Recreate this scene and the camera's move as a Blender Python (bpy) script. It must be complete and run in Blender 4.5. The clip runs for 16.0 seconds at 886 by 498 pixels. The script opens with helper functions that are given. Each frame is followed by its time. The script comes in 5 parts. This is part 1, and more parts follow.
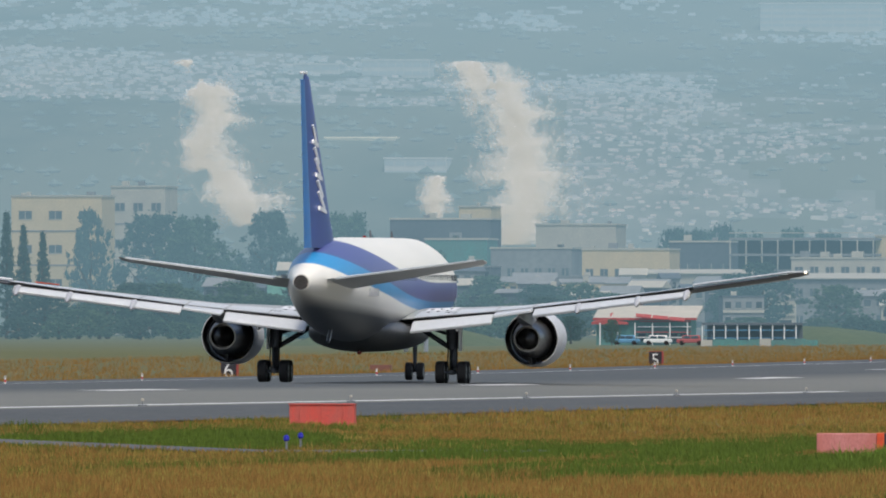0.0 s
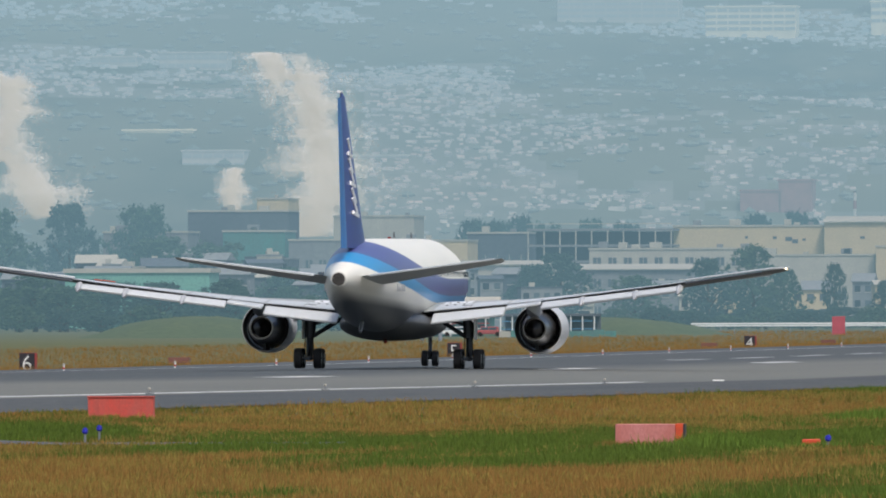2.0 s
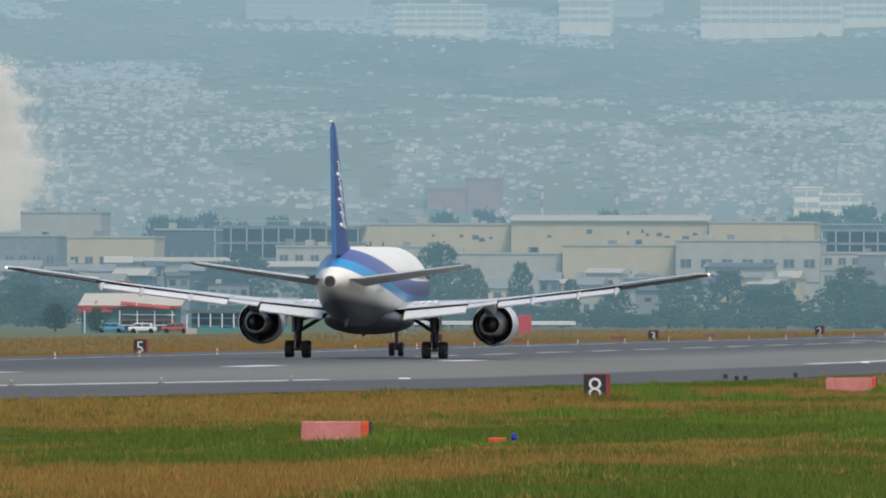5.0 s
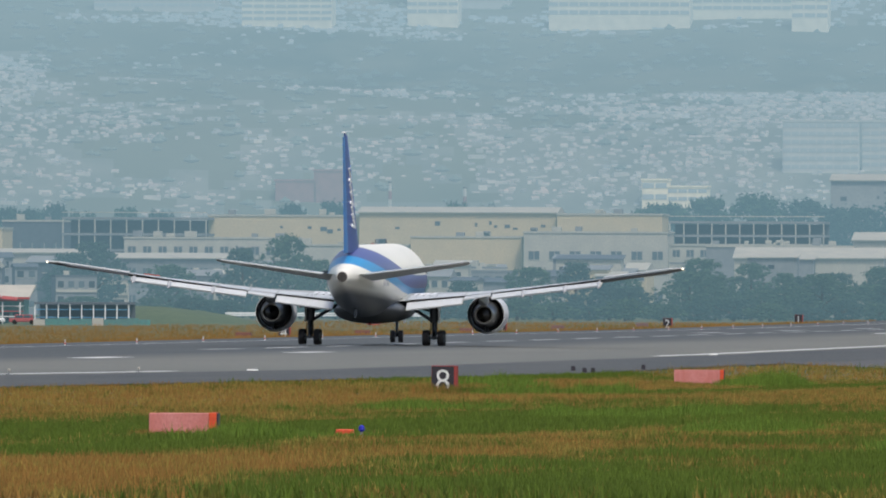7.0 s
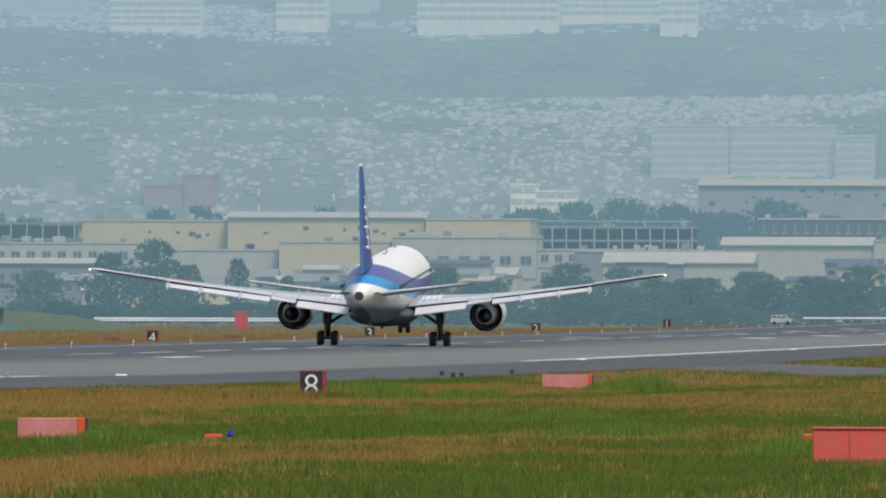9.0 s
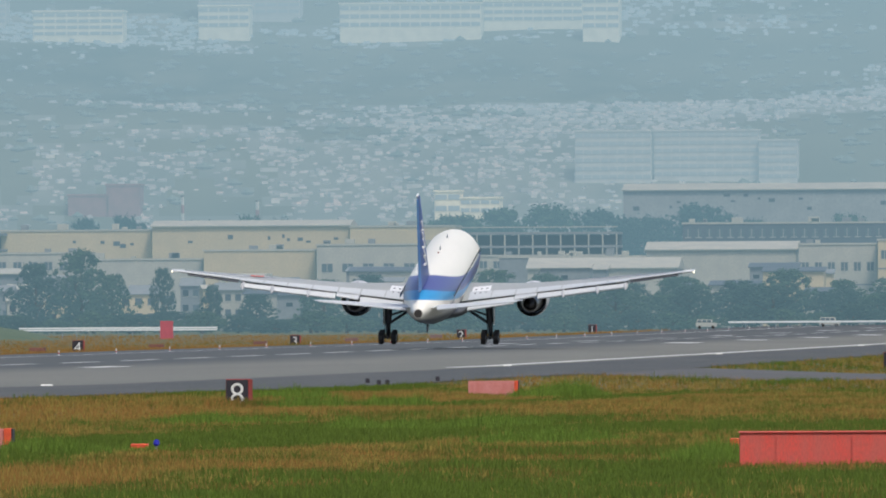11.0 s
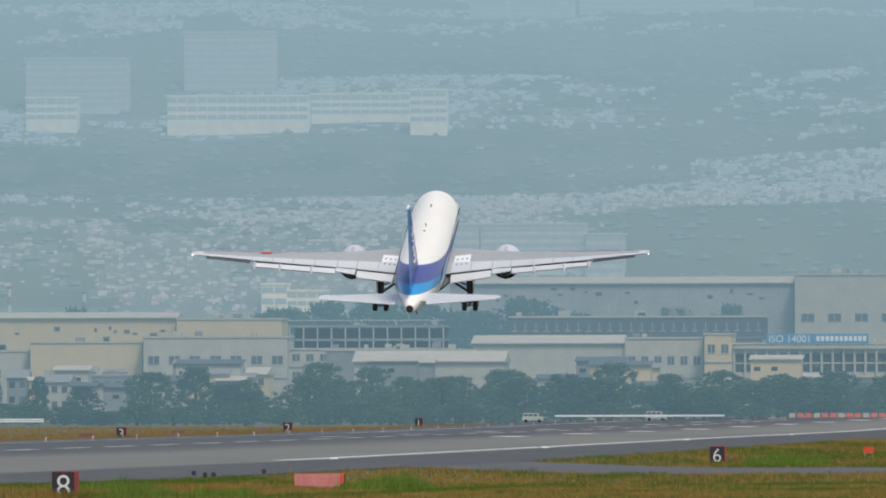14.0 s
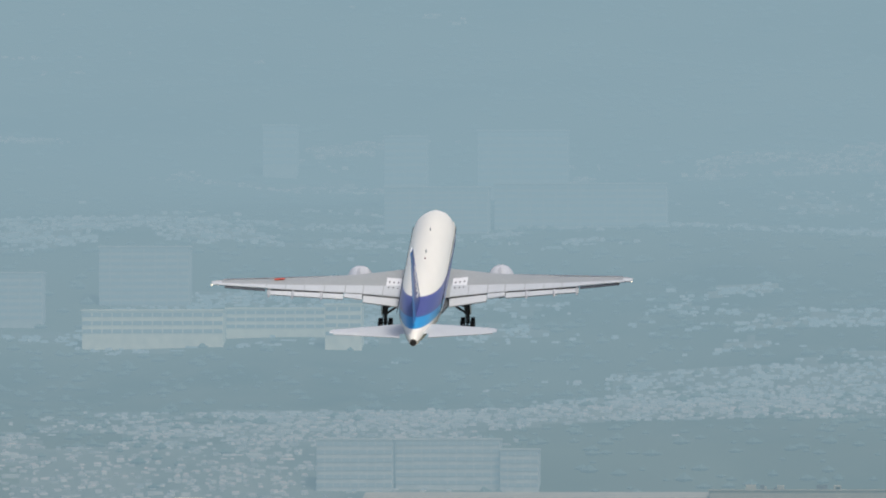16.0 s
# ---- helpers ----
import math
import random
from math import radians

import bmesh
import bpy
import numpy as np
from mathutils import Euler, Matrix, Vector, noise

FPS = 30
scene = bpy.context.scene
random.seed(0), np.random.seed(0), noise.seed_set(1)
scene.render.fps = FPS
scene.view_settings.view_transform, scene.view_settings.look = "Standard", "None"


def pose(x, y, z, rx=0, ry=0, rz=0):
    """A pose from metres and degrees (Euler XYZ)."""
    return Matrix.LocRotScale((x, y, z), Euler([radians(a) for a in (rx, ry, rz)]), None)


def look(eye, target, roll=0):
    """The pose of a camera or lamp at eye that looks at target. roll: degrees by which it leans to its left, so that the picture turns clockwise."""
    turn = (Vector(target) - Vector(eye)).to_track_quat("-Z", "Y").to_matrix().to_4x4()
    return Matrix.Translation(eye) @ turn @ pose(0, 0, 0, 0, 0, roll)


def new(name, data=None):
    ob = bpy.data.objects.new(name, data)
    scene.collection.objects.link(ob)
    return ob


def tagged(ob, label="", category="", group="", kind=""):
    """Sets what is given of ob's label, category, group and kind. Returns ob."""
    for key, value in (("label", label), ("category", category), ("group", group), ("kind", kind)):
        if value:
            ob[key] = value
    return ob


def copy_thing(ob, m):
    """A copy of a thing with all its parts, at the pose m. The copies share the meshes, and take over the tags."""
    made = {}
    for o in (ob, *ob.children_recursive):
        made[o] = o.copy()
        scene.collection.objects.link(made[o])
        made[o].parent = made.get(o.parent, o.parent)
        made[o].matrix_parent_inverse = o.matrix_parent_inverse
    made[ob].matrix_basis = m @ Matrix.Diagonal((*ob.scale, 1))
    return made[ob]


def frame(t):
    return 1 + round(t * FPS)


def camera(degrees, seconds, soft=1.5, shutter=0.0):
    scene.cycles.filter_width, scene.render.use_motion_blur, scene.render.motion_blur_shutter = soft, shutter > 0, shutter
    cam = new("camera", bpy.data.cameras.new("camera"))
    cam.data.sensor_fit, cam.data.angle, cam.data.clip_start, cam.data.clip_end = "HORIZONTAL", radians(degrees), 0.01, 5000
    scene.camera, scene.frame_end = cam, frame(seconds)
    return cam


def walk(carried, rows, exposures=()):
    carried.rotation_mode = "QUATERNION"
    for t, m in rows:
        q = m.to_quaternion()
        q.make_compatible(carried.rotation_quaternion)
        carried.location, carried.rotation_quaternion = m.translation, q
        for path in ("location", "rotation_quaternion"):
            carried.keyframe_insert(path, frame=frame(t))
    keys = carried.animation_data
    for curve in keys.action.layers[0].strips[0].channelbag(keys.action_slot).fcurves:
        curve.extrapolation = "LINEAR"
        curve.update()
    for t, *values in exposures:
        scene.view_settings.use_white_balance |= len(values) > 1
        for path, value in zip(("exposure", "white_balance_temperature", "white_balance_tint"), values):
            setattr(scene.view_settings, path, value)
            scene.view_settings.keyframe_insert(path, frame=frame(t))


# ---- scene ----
EYE_Z = 2.92
cam = camera(2.7217, 16.0, soft=1.9)
# seconds, heading to the left of the runway's direction, tilt and lean in degrees
PATH = [
    (0.0, 6.5628, 0.2373, -0.016),
    (0.5, 6.4596, 0.2325, -0.011),
    (1.0, 6.3011, 0.2163, 0.017),
    (1.5, 6.1163, 0.2023, 0.157),
    (2.0, 5.9431, 0.2111, 0.193),
    (2.5, 5.7344, 0.2009, -0.155),
    (3.0, 5.5546, 0.1985, -0.041),
    (3.5, 5.4061, 0.1942, -0.042),
    (4.0, 5.2259, 0.1795, -0.138),
    (4.2, 5.1687, 0.1894, -0.101),
    (6.3, 4.6990, 0.2008, -0.237),
    (6.5, 4.6370, 0.1831, -0.155),
    (7.0, 4.5126, 0.1781, -0.200),
    (7.5, 4.3681, 0.1729, -0.362),
    (8.0, 4.2467, 0.1828, -0.430),
    (8.2, 4.2186, 0.1819, -0.342),
    (10.3, 4.0378, 0.2109, -0.081),
    (10.5, 4.0015, 0.2077, -0.015),
    (11.0, 3.8788, 0.2158, 0.331),
    (11.5, 3.7831, 0.2284, 0.294),
    (12.0, 3.6904, 0.2732, 0.191),
    (12.5, 3.5935, 0.3109, 0.217),
    (13.0, 3.4757, 0.3504, 0.093),
    (13.5, 3.3957, 0.4194, 0.052),
    (14.0, 3.3455, 0.4996, 0.131),
    (14.5, 3.3072, 0.5921, -0.050),
    (15.0, 3.2390, 0.7236, 0.303),
    (15.5, 3.1122, 0.8412, 0.333),
    (15.9, 3.0663, 1.0342, 0.057),
    (16.0, 3.0817, 1.1597, 0.000),
]
walk(cam, [(t, pose(0, 0, EYE_Z, 90 + tilt, lean, yaw)) for t, yaw, tilt, lean in PATH], exposures=[(0, .0), (13, .02), (14, -.08), (14.5, -.19), (15, -.20), (15.5, -.21), (16, -.24)])

# ---- light: a bright, thinly overcast day ----
world = bpy.data.worlds.new("sky")
scene.world = world
world.use_nodes = True
wn = world.node_tree
sky = wn.nodes.new("ShaderNodeTexSky")
sky.sky_type, sky.sun_disc = "NISHITA", False
sky.sun_elevation, sky.sun_rotation = radians(58), radians(150)
sky.air_density, sky.dust_density = 1.0, 3.0
wn.nodes["Background"].inputs["Strength"].default_value = 0.15
wn.links.new(sky.outputs["Color"], wn.nodes["Background"].inputs["Color"])
sun = new("sun", bpy.data.lights.new("sun", "SUN"))
sun.data.energy, sun.data.angle, sun.data.color = 2.5, radians(12), (1.0, 0.94, 0.84)
sun_way = Vector((math.sin(radians(150)) * math.cos(radians(58)), math.cos(radians(150)) * math.cos(radians(58)), math.sin(radians(58))))
sun.matrix_world = look((0, 0, 300), Vector((0, 0, 300)) - sun_way)


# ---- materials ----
# painted haze: town and hills, kilometres behind the airfield, take on emission, more with distance
FAR_HAZE_COLOUR, TOWN_HAZE_COLOUR = (0.312, 0.462, 0.543), (0.182, 0.315, 0.388)
# where painted haze starts and ends along y, and its emission share at each
TOWN_HAZE = (2200, 3550, 0.0, 0.54)
LEAF_HAZE = (2300, 3500, 0.0, 0.66)


def nodes_of(name):
    m = bpy.data.materials.new(name)
    m.use_nodes = True
    return m, m.node_tree.nodes, m.node_tree.links


def mixed(nt, links, fac, a, b):
    n = nt.new("ShaderNodeMix")
    n.data_type = "RGBA"
    for key, value in ((0, fac), (6, a), (7, b)):
        if isinstance(value, bpy.types.NodeSocket):
            links.new(value, n.inputs[key])
        else:
            n.inputs[key].default_value = value if key == 0 else (*value, 1)
    return n.outputs[2]


def noise_fac(nt, links, scale, low=0.35, high=0.65, stretch=(1, 1, 1), detail=4.0):
    tc, mp, nz, mr = (nt.new("ShaderNode" + k) for k in ("TexCoord", "Mapping", "TexNoise", "MapRange"))
    mp.inputs["Scale"].default_value = stretch
    nz.inputs["Scale"].default_value, nz.inputs["Detail"].default_value = scale, detail
    mr.inputs["From Min"].default_value, mr.inputs["From Max"].default_value = low, high
    links.new(tc.outputs["Object"], mp.inputs[0])
    links.new(mp.outputs[0], nz.inputs["Vector"])
    links.new(nz.outputs["Fac"], mr.inputs["Value"])
    return mr.outputs[0]


def paint(name, c1, c2=None, scale=1.0, fine=9.0, rough=0.7, metal=0.0, bump=0.0, stretch=(1, 1, 1), vary=0.0, island=0.0, far=False, wear=0.8):
    """A surface with two scales of variation. far: haze mixed in as emission, from y to y, from share to share."""
    m, nt, links = nodes_of(name)
    b = nt["Principled BSDF"]
    c2 = c2 or tuple(v * 0.85 for v in c1)
    col = mixed(nt, links, noise_fac(nt, links, scale, stretch=stretch), c1, c2)
    col = mixed(nt, links, noise_fac(nt, links, scale * fine, 0.4, 0.75, stretch), col, tuple(v * wear for v in c2))
    if vary or island:
        src = nt.new("ShaderNodeObjectInfo").outputs["Random"] if vary else nt.new("ShaderNodeNewGeometry").outputs["Random Per Island"]
        hsv, mr = nt.new("ShaderNodeHueSaturation"), nt.new("ShaderNodeMapRange")
        k = vary or island
        mr.inputs["To Min"].default_value, mr.inputs["To Max"].default_value = 1 - k, 1 + k
        links.new(src, mr.inputs["Value"])
        links.new(mr.outputs[0], hsv.inputs["Value"])
        links.new(col, hsv.inputs["Color"])
        col = hsv.outputs[0]
    links.new(col, b.inputs["Base Color"])
    b.inputs["Roughness"].default_value, b.inputs["Metallic"].default_value = rough, metal
    if bump:
        bp = nt.new("ShaderNodeBump")
        bp.inputs["Strength"].default_value, bp.inputs["Distance"].default_value = bump, 0.05
        links.new(noise_fac(nt, links, scale * fine * 2, 0, 1), bp.inputs["Height"])
        links.new(bp.outputs[0], b.inputs["Normal"])
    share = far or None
    # haze without any air: emission replaces part of the surface, by world y
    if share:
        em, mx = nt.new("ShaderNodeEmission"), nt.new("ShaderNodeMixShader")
        em.inputs[0].default_value = (*(TOWN_HAZE_COLOUR if share[0] < 3000 else FAR_HAZE_COLOUR), 1)
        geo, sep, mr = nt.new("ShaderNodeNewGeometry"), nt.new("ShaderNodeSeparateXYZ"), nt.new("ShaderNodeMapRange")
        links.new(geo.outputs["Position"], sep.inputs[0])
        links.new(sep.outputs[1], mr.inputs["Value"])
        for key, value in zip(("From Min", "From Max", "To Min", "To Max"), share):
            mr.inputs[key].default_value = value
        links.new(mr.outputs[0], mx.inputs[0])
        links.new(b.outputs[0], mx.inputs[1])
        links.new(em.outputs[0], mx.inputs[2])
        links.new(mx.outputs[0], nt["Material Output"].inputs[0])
    return m


def lamp_glow(name, c, power):
    m, nt, links = nodes_of(name)
    b = nt["Principled BSDF"]
    b.inputs["Base Color"].default_value, b.inputs["Emission Color"].default_value = (*c, 1), (*c, 1)
    b.inputs["Emission Strength"].default_value = power
    return m


M_DRY = paint("dry_grass", (0.40, 0.20, 0.05), (0.31, 0.17, 0.042), 0.35, rough=0.9, island=0.3, wear=.9)
M_STRAW = paint("straw_grass", (0.38, 0.27, 0.065), (0.31, 0.235, 0.05), 0.35, rough=0.9, island=0.3, wear=.9)
M_GREEN = paint("green_grass", (0.138, 0.15, 0.02), (0.152, 0.142, 0.022), 0.35, rough=0.85, island=0.28, wear=.9)
M_TUFT = paint("tuft_grass", (0.17, 0.265, 0.03), (0.13, 0.21, 0.024), 0.35, rough=0.85, island=0.3, wear=.9)
M_LUSH = paint("lush_grass", (0.125, 0.19, 0.02), (0.10, 0.15, 0.016), 0.35, rough=0.85, island=0.3, wear=.9)
def let_light_through(m, share):
    """Blades and leaves pass some of the light on."""
    bn, bl = m.node_tree.nodes, m.node_tree.links
    thin, both = bn.new("ShaderNodeBsdfTranslucent"), bn.new("ShaderNodeMixShader")
    bl.new(bn["Principled BSDF"].inputs["Base Color"].links[0].from_socket, thin.inputs[0])
    onward = bn["Principled BSDF"].outputs[0].links[0].to_socket
    bl.new(bn["Principled BSDF"].outputs[0], both.inputs[1])
    bl.new(thin.outputs[0], both.inputs[2])
    both.inputs[0].default_value = share
    bl.new(both.outputs[0], onward)


for blade in (M_DRY, M_STRAW, M_GREEN, M_LUSH, M_TUFT):
    let_light_through(blade, 0.45)
M_SOIL = paint("grass_ground", (0.105, 0.108, 0.036), (0.085, 0.095, 0.03), 0.02, 30, rough=0.95, bump=0.3, far=TOWN_HAZE)
M_TAXIWAY = paint("taxiway_asphalt", (0.10, 0.10, 0.098), (0.08, 0.08, 0.08), 0.05, 20, rough=0.85)
M_SIGN_RED = paint("dull_red_housing", (0.34, 0.045, 0.04), rough=0.6)
M_CRIMSON = paint("crimson_board", (0.55, 0.03, 0.045), rough=0.6, far=TOWN_HAZE)
M_ROOF_RED = paint("red_roof", (0.42, 0.05, 0.04), rough=0.6, far=TOWN_HAZE)
M_WHITE = paint("white_paint", (0.8, 0.8, 0.78), (0.74, 0.74, 0.72), 3, rough=0.5, far=TOWN_HAZE, wear=.94)
M_LINE = paint("runway_line", (0.75, 0.75, 0.73), (0.6, 0.6, 0.58), 1.5, rough=0.7)
M_RED = paint("faded_red_board", (0.66, 0.075, 0.055), (0.52, 0.10, 0.08), 1.3, rough=0.6, stretch=(3, 1, 1))
M_PINK = paint("bleached_red_board", (0.60, 0.24, 0.23), (0.52, 0.17, 0.15), 1.2, rough=0.7, stretch=(3, 1, 1))
M_ORANGE = paint("orange_red_paint", (0.72, 0.09, 0.03), rough=0.5, far=TOWN_HAZE)
M_BLACK = paint("black_sign_face", (0.035, 0.03, 0.04), rough=0.6)
M_STEEL = paint("steel", (0.32, 0.33, 0.34), rough=0.4, metal=0.7, far=TOWN_HAZE)
M_DARK = paint("dark_metal", (0.03, 0.032, 0.036), rough=0.45, metal=0.4)
M_RUBBER = paint("tyre_rubber", (0.018, 0.018, 0.02), rough=0.75)
M_BLUE_LAMP = paint("blue_lamp_glass", (0.02, 0.02, 0.35), rough=0.2)
M_GLASS = paint("window_glass", (0.05, 0.07, 0.09), rough=0.15, far=TOWN_HAZE)
M_DUSTY_GLASS = paint("dusty_window_glass", (0.11, 0.14, 0.16), (0.09, 0.12, 0.14), 0.4, rough=0.35, far=TOWN_HAZE)
# town walls glow with painted haze; nearer than 2200 m they get none
M_CREAM = paint("cream_cladding", (0.62, 0.49, 0.31), (0.54, 0.44, 0.29), 0.3, rough=0.8, far=TOWN_HAZE, wear=.94)
M_PALE = paint("pale_wall", (0.50, 0.46, 0.385), (0.42, 0.395, 0.34), 0.35, rough=0.8, far=TOWN_HAZE, wear=.94)
M_GREY = paint("grey_concrete", (0.27, 0.28, 0.28), (0.21, 0.22, 0.23), 0.12, rough=0.85, far=TOWN_HAZE, wear=.94)
M_HANGAR = paint("hangar_cladding", (0.37, 0.38, 0.375), (0.31, 0.32, 0.32), 0.2, rough=0.8, far=TOWN_HAZE, wear=.94)
M_SLATE = paint("dark_grey_blue_wall", (0.11, 0.13, 0.16), (0.09, 0.11, 0.13), 0.12, rough=0.8, far=TOWN_HAZE, wear=.94)
M_BRICK = paint("brown_red_wall", (0.23, 0.10, 0.08), rough=0.85, far=TOWN_HAZE)
M_TEAL = paint("teal_sheet", (0.07, 0.25, 0.22), (0.09, 0.20, 0.18), 0.3, rough=0.6, far=TOWN_HAZE)
M_SIGNBLUE = paint("blue_sign", (0.10, 0.30, 0.50), rough=0.6, far=TOWN_HAZE)
M_LEAF = paint("tree_leaves", (0.055, 0.105, 0.06), (0.07, 0.12, 0.055), 0.25, rough=0.9, island=0.3, wear=.9, far=LEAF_HAZE)
M_LEAF_DARK = paint("dark_tree_leaves", (0.035, 0.08, 0.06), (0.045, 0.085, 0.055), 0.25, rough=0.9, island=0.3, wear=.9, far=LEAF_HAZE)
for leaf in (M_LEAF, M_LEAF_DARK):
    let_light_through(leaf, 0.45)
M_BARK = paint("bark", (0.10, 0.075, 0.05), rough=0.9, far=TOWN_HAZE)
# half of the steam is emission, standing in for daylight scattered inside it
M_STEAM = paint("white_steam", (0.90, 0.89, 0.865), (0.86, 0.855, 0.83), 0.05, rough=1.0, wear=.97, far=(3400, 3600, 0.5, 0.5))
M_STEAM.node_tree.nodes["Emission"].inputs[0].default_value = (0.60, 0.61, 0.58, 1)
let_light_through(M_STEAM, 0.5)
airy, gap = M_STEAM.node_tree.nodes.new("ShaderNodeMixShader"), M_STEAM.node_tree.nodes.new("ShaderNodeBsdfTransparent")
steam_out = M_STEAM.node_tree.nodes["Material Output"].inputs[0]
M_STEAM.node_tree.links.new(steam_out.links[0].from_socket, airy.inputs[2])
M_STEAM.node_tree.links.new(gap.outputs[0], airy.inputs[1])
M_STEAM.node_tree.links.new(airy.outputs[0], steam_out)
airy.inputs[0].default_value = 0.3
# hillside materials carry their haze as emission, thicker higher up the slope
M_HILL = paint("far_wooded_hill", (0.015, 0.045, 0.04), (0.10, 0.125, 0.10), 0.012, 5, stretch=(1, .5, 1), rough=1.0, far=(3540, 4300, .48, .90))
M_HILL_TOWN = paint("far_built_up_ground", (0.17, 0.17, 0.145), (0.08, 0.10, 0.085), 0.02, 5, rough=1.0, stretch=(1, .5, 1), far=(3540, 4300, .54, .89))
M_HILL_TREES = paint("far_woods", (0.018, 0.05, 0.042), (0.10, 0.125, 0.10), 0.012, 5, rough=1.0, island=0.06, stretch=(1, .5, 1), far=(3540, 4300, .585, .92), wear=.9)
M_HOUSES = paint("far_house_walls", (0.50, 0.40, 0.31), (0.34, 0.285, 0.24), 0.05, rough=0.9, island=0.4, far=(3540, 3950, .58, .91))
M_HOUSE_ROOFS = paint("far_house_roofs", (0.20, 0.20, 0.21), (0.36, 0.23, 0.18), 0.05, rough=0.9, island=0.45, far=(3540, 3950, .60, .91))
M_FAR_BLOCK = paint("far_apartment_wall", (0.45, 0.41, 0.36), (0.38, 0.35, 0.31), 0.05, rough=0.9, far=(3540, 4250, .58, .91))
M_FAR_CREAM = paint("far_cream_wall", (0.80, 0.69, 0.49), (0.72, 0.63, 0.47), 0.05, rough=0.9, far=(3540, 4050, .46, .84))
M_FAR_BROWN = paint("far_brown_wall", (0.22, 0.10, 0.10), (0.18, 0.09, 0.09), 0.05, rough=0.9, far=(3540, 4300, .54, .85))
M_MINT = paint("mint_sheet", (0.20, 0.46, 0.37), (0.17, 0.38, 0.31), 0.3, rough=0.6, far=TOWN_HAZE)
M_MOUND = paint("mound_grass", (0.085, 0.11, 0.045), (0.065, 0.095, 0.04), 0.1, rough=0.9, far=TOWN_HAZE)
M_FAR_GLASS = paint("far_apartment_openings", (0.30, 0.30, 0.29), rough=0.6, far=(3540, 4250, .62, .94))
M_SKIN_WHITE = paint("aircraft_white", (0.80, 0.80, 0.80), (0.77, 0.77, 0.77), 0.4, rough=0.35, wear=.96)
M_FLAP = paint("flap_paint", (0.56, 0.58, 0.59), (0.52, 0.54, 0.55), 0.4, rough=0.4, wear=.95)
M_BEACON = paint("red_beacon_glass", (0.25, 0.02, 0.02), rough=0.2)
M_SKIN_GREY = paint("aircraft_grey", (0.44, 0.45, 0.47), (0.40, 0.41, 0.43), 0.6, rough=0.45, wear=.94)
M_WING_TOP = paint("wing_grey", (0.36, 0.375, 0.37), (0.33, 0.345, 0.34), 0.3, rough=0.45, wear=.95)
M_BARE = paint("bare_metal", (0.62, 0.62, 0.63), (0.5, 0.5, 0.52), 1.5, rough=0.28, metal=0.9)
M_NACELLE = paint("nacelle_grey", (0.62, 0.63, 0.65), (0.55, 0.56, 0.58), 1, rough=0.4)
M_HOT = paint("heat_stained_metal", (0.10, 0.09, 0.085), (0.06, 0.055, 0.05), 2, rough=0.5, metal=0.6)
M_INDIGO = paint("indigo_paint", (0.02, 0.05, 0.27), (0.02, 0.06, 0.30), 0.4, rough=0.3)
M_SKYBLUE = paint("sky_blue_paint", (0.02, 0.19, 0.55), rough=0.3)
M_CORE = paint("core_metal", (0.46, 0.455, 0.45), (0.28, 0.28, 0.28), 1.5, rough=0.3, metal=0.9)
# near-black grey that paints the shade under wings and tailplane
M_UNDER_SHADE = paint("wing_underside_shade", (0.07, 0.078, 0.09), (0.055, 0.062, 0.07), 0.4, rough=0.5, wear=.9)
# grey belly paint with the shade under the body put into it
M_BELLY_SHADED = paint("belly_grey_shaded", (0.105, 0.11, 0.12), (0.08, 0.088, 0.095), 0.6, rough=0.45, wear=.9)
M_GEAR = paint("landing_gear_metal", (0.07, 0.08, 0.10), (0.05, 0.06, 0.07), 2.0, rough=0.45, metal=0.4)
M_NAV = lamp_glow("wingtip_lamp", (1.0, 0.85, 0.6), 3.0)


def runway_material():
    m, nt, links = nodes_of("runway_asphalt")
    b = nt["Principled BSDF"]
    tc, sep, mr = nt.new("ShaderNodeTexCoord"), nt.new("ShaderNodeSeparateXYZ"), nt.new("ShaderNodeMapRange")
    links.new(tc.outputs["Object"], sep.inputs[0])
    links.new(sep.outputs[0], mr.inputs["Value"])
    mr.inputs["From Min"].default_value, mr.inputs["From Max"].default_value = -110, -101
    edge = nt.new("ShaderNodeMapRange")
    links.new(sep.outputs[0], edge.inputs["Value"])
    edge.inputs["From Min"].default_value, edge.inputs["From Max"].default_value = -83.4, -82.8
    base = mixed(nt, links, noise_fac(nt, links, 0.05, stretch=(1, 0.08, 1)), (0.168, 0.166, 0.140), (0.130, 0.130, 0.113))
    worn = mixed(nt, links, noise_fac(nt, links, 0.4, stretch=(1, 0.03, 1)), (0.044, 0.051, 0.052), (0.063, 0.069, 0.068))
    col = mixed(nt, links, mr.outputs[0], worn, base)
    shoulder = mixed(nt, links, noise_fac(nt, links, 0.3, stretch=(1, 0.05, 1)), (0.042, 0.045, 0.044), (0.066, 0.067, 0.062))
    col = mixed(nt, links, edge.outputs[0], col, shoulder)
    col = mixed(nt, links, noise_fac(nt, links, 3, 0.45, 0.8, (1, 0.3, 1)), col, (0.105, 0.112, 0.106))
    links.new(col, b.inputs["Base Color"])
    b.inputs["Roughness"].default_value = 0.75
    return m


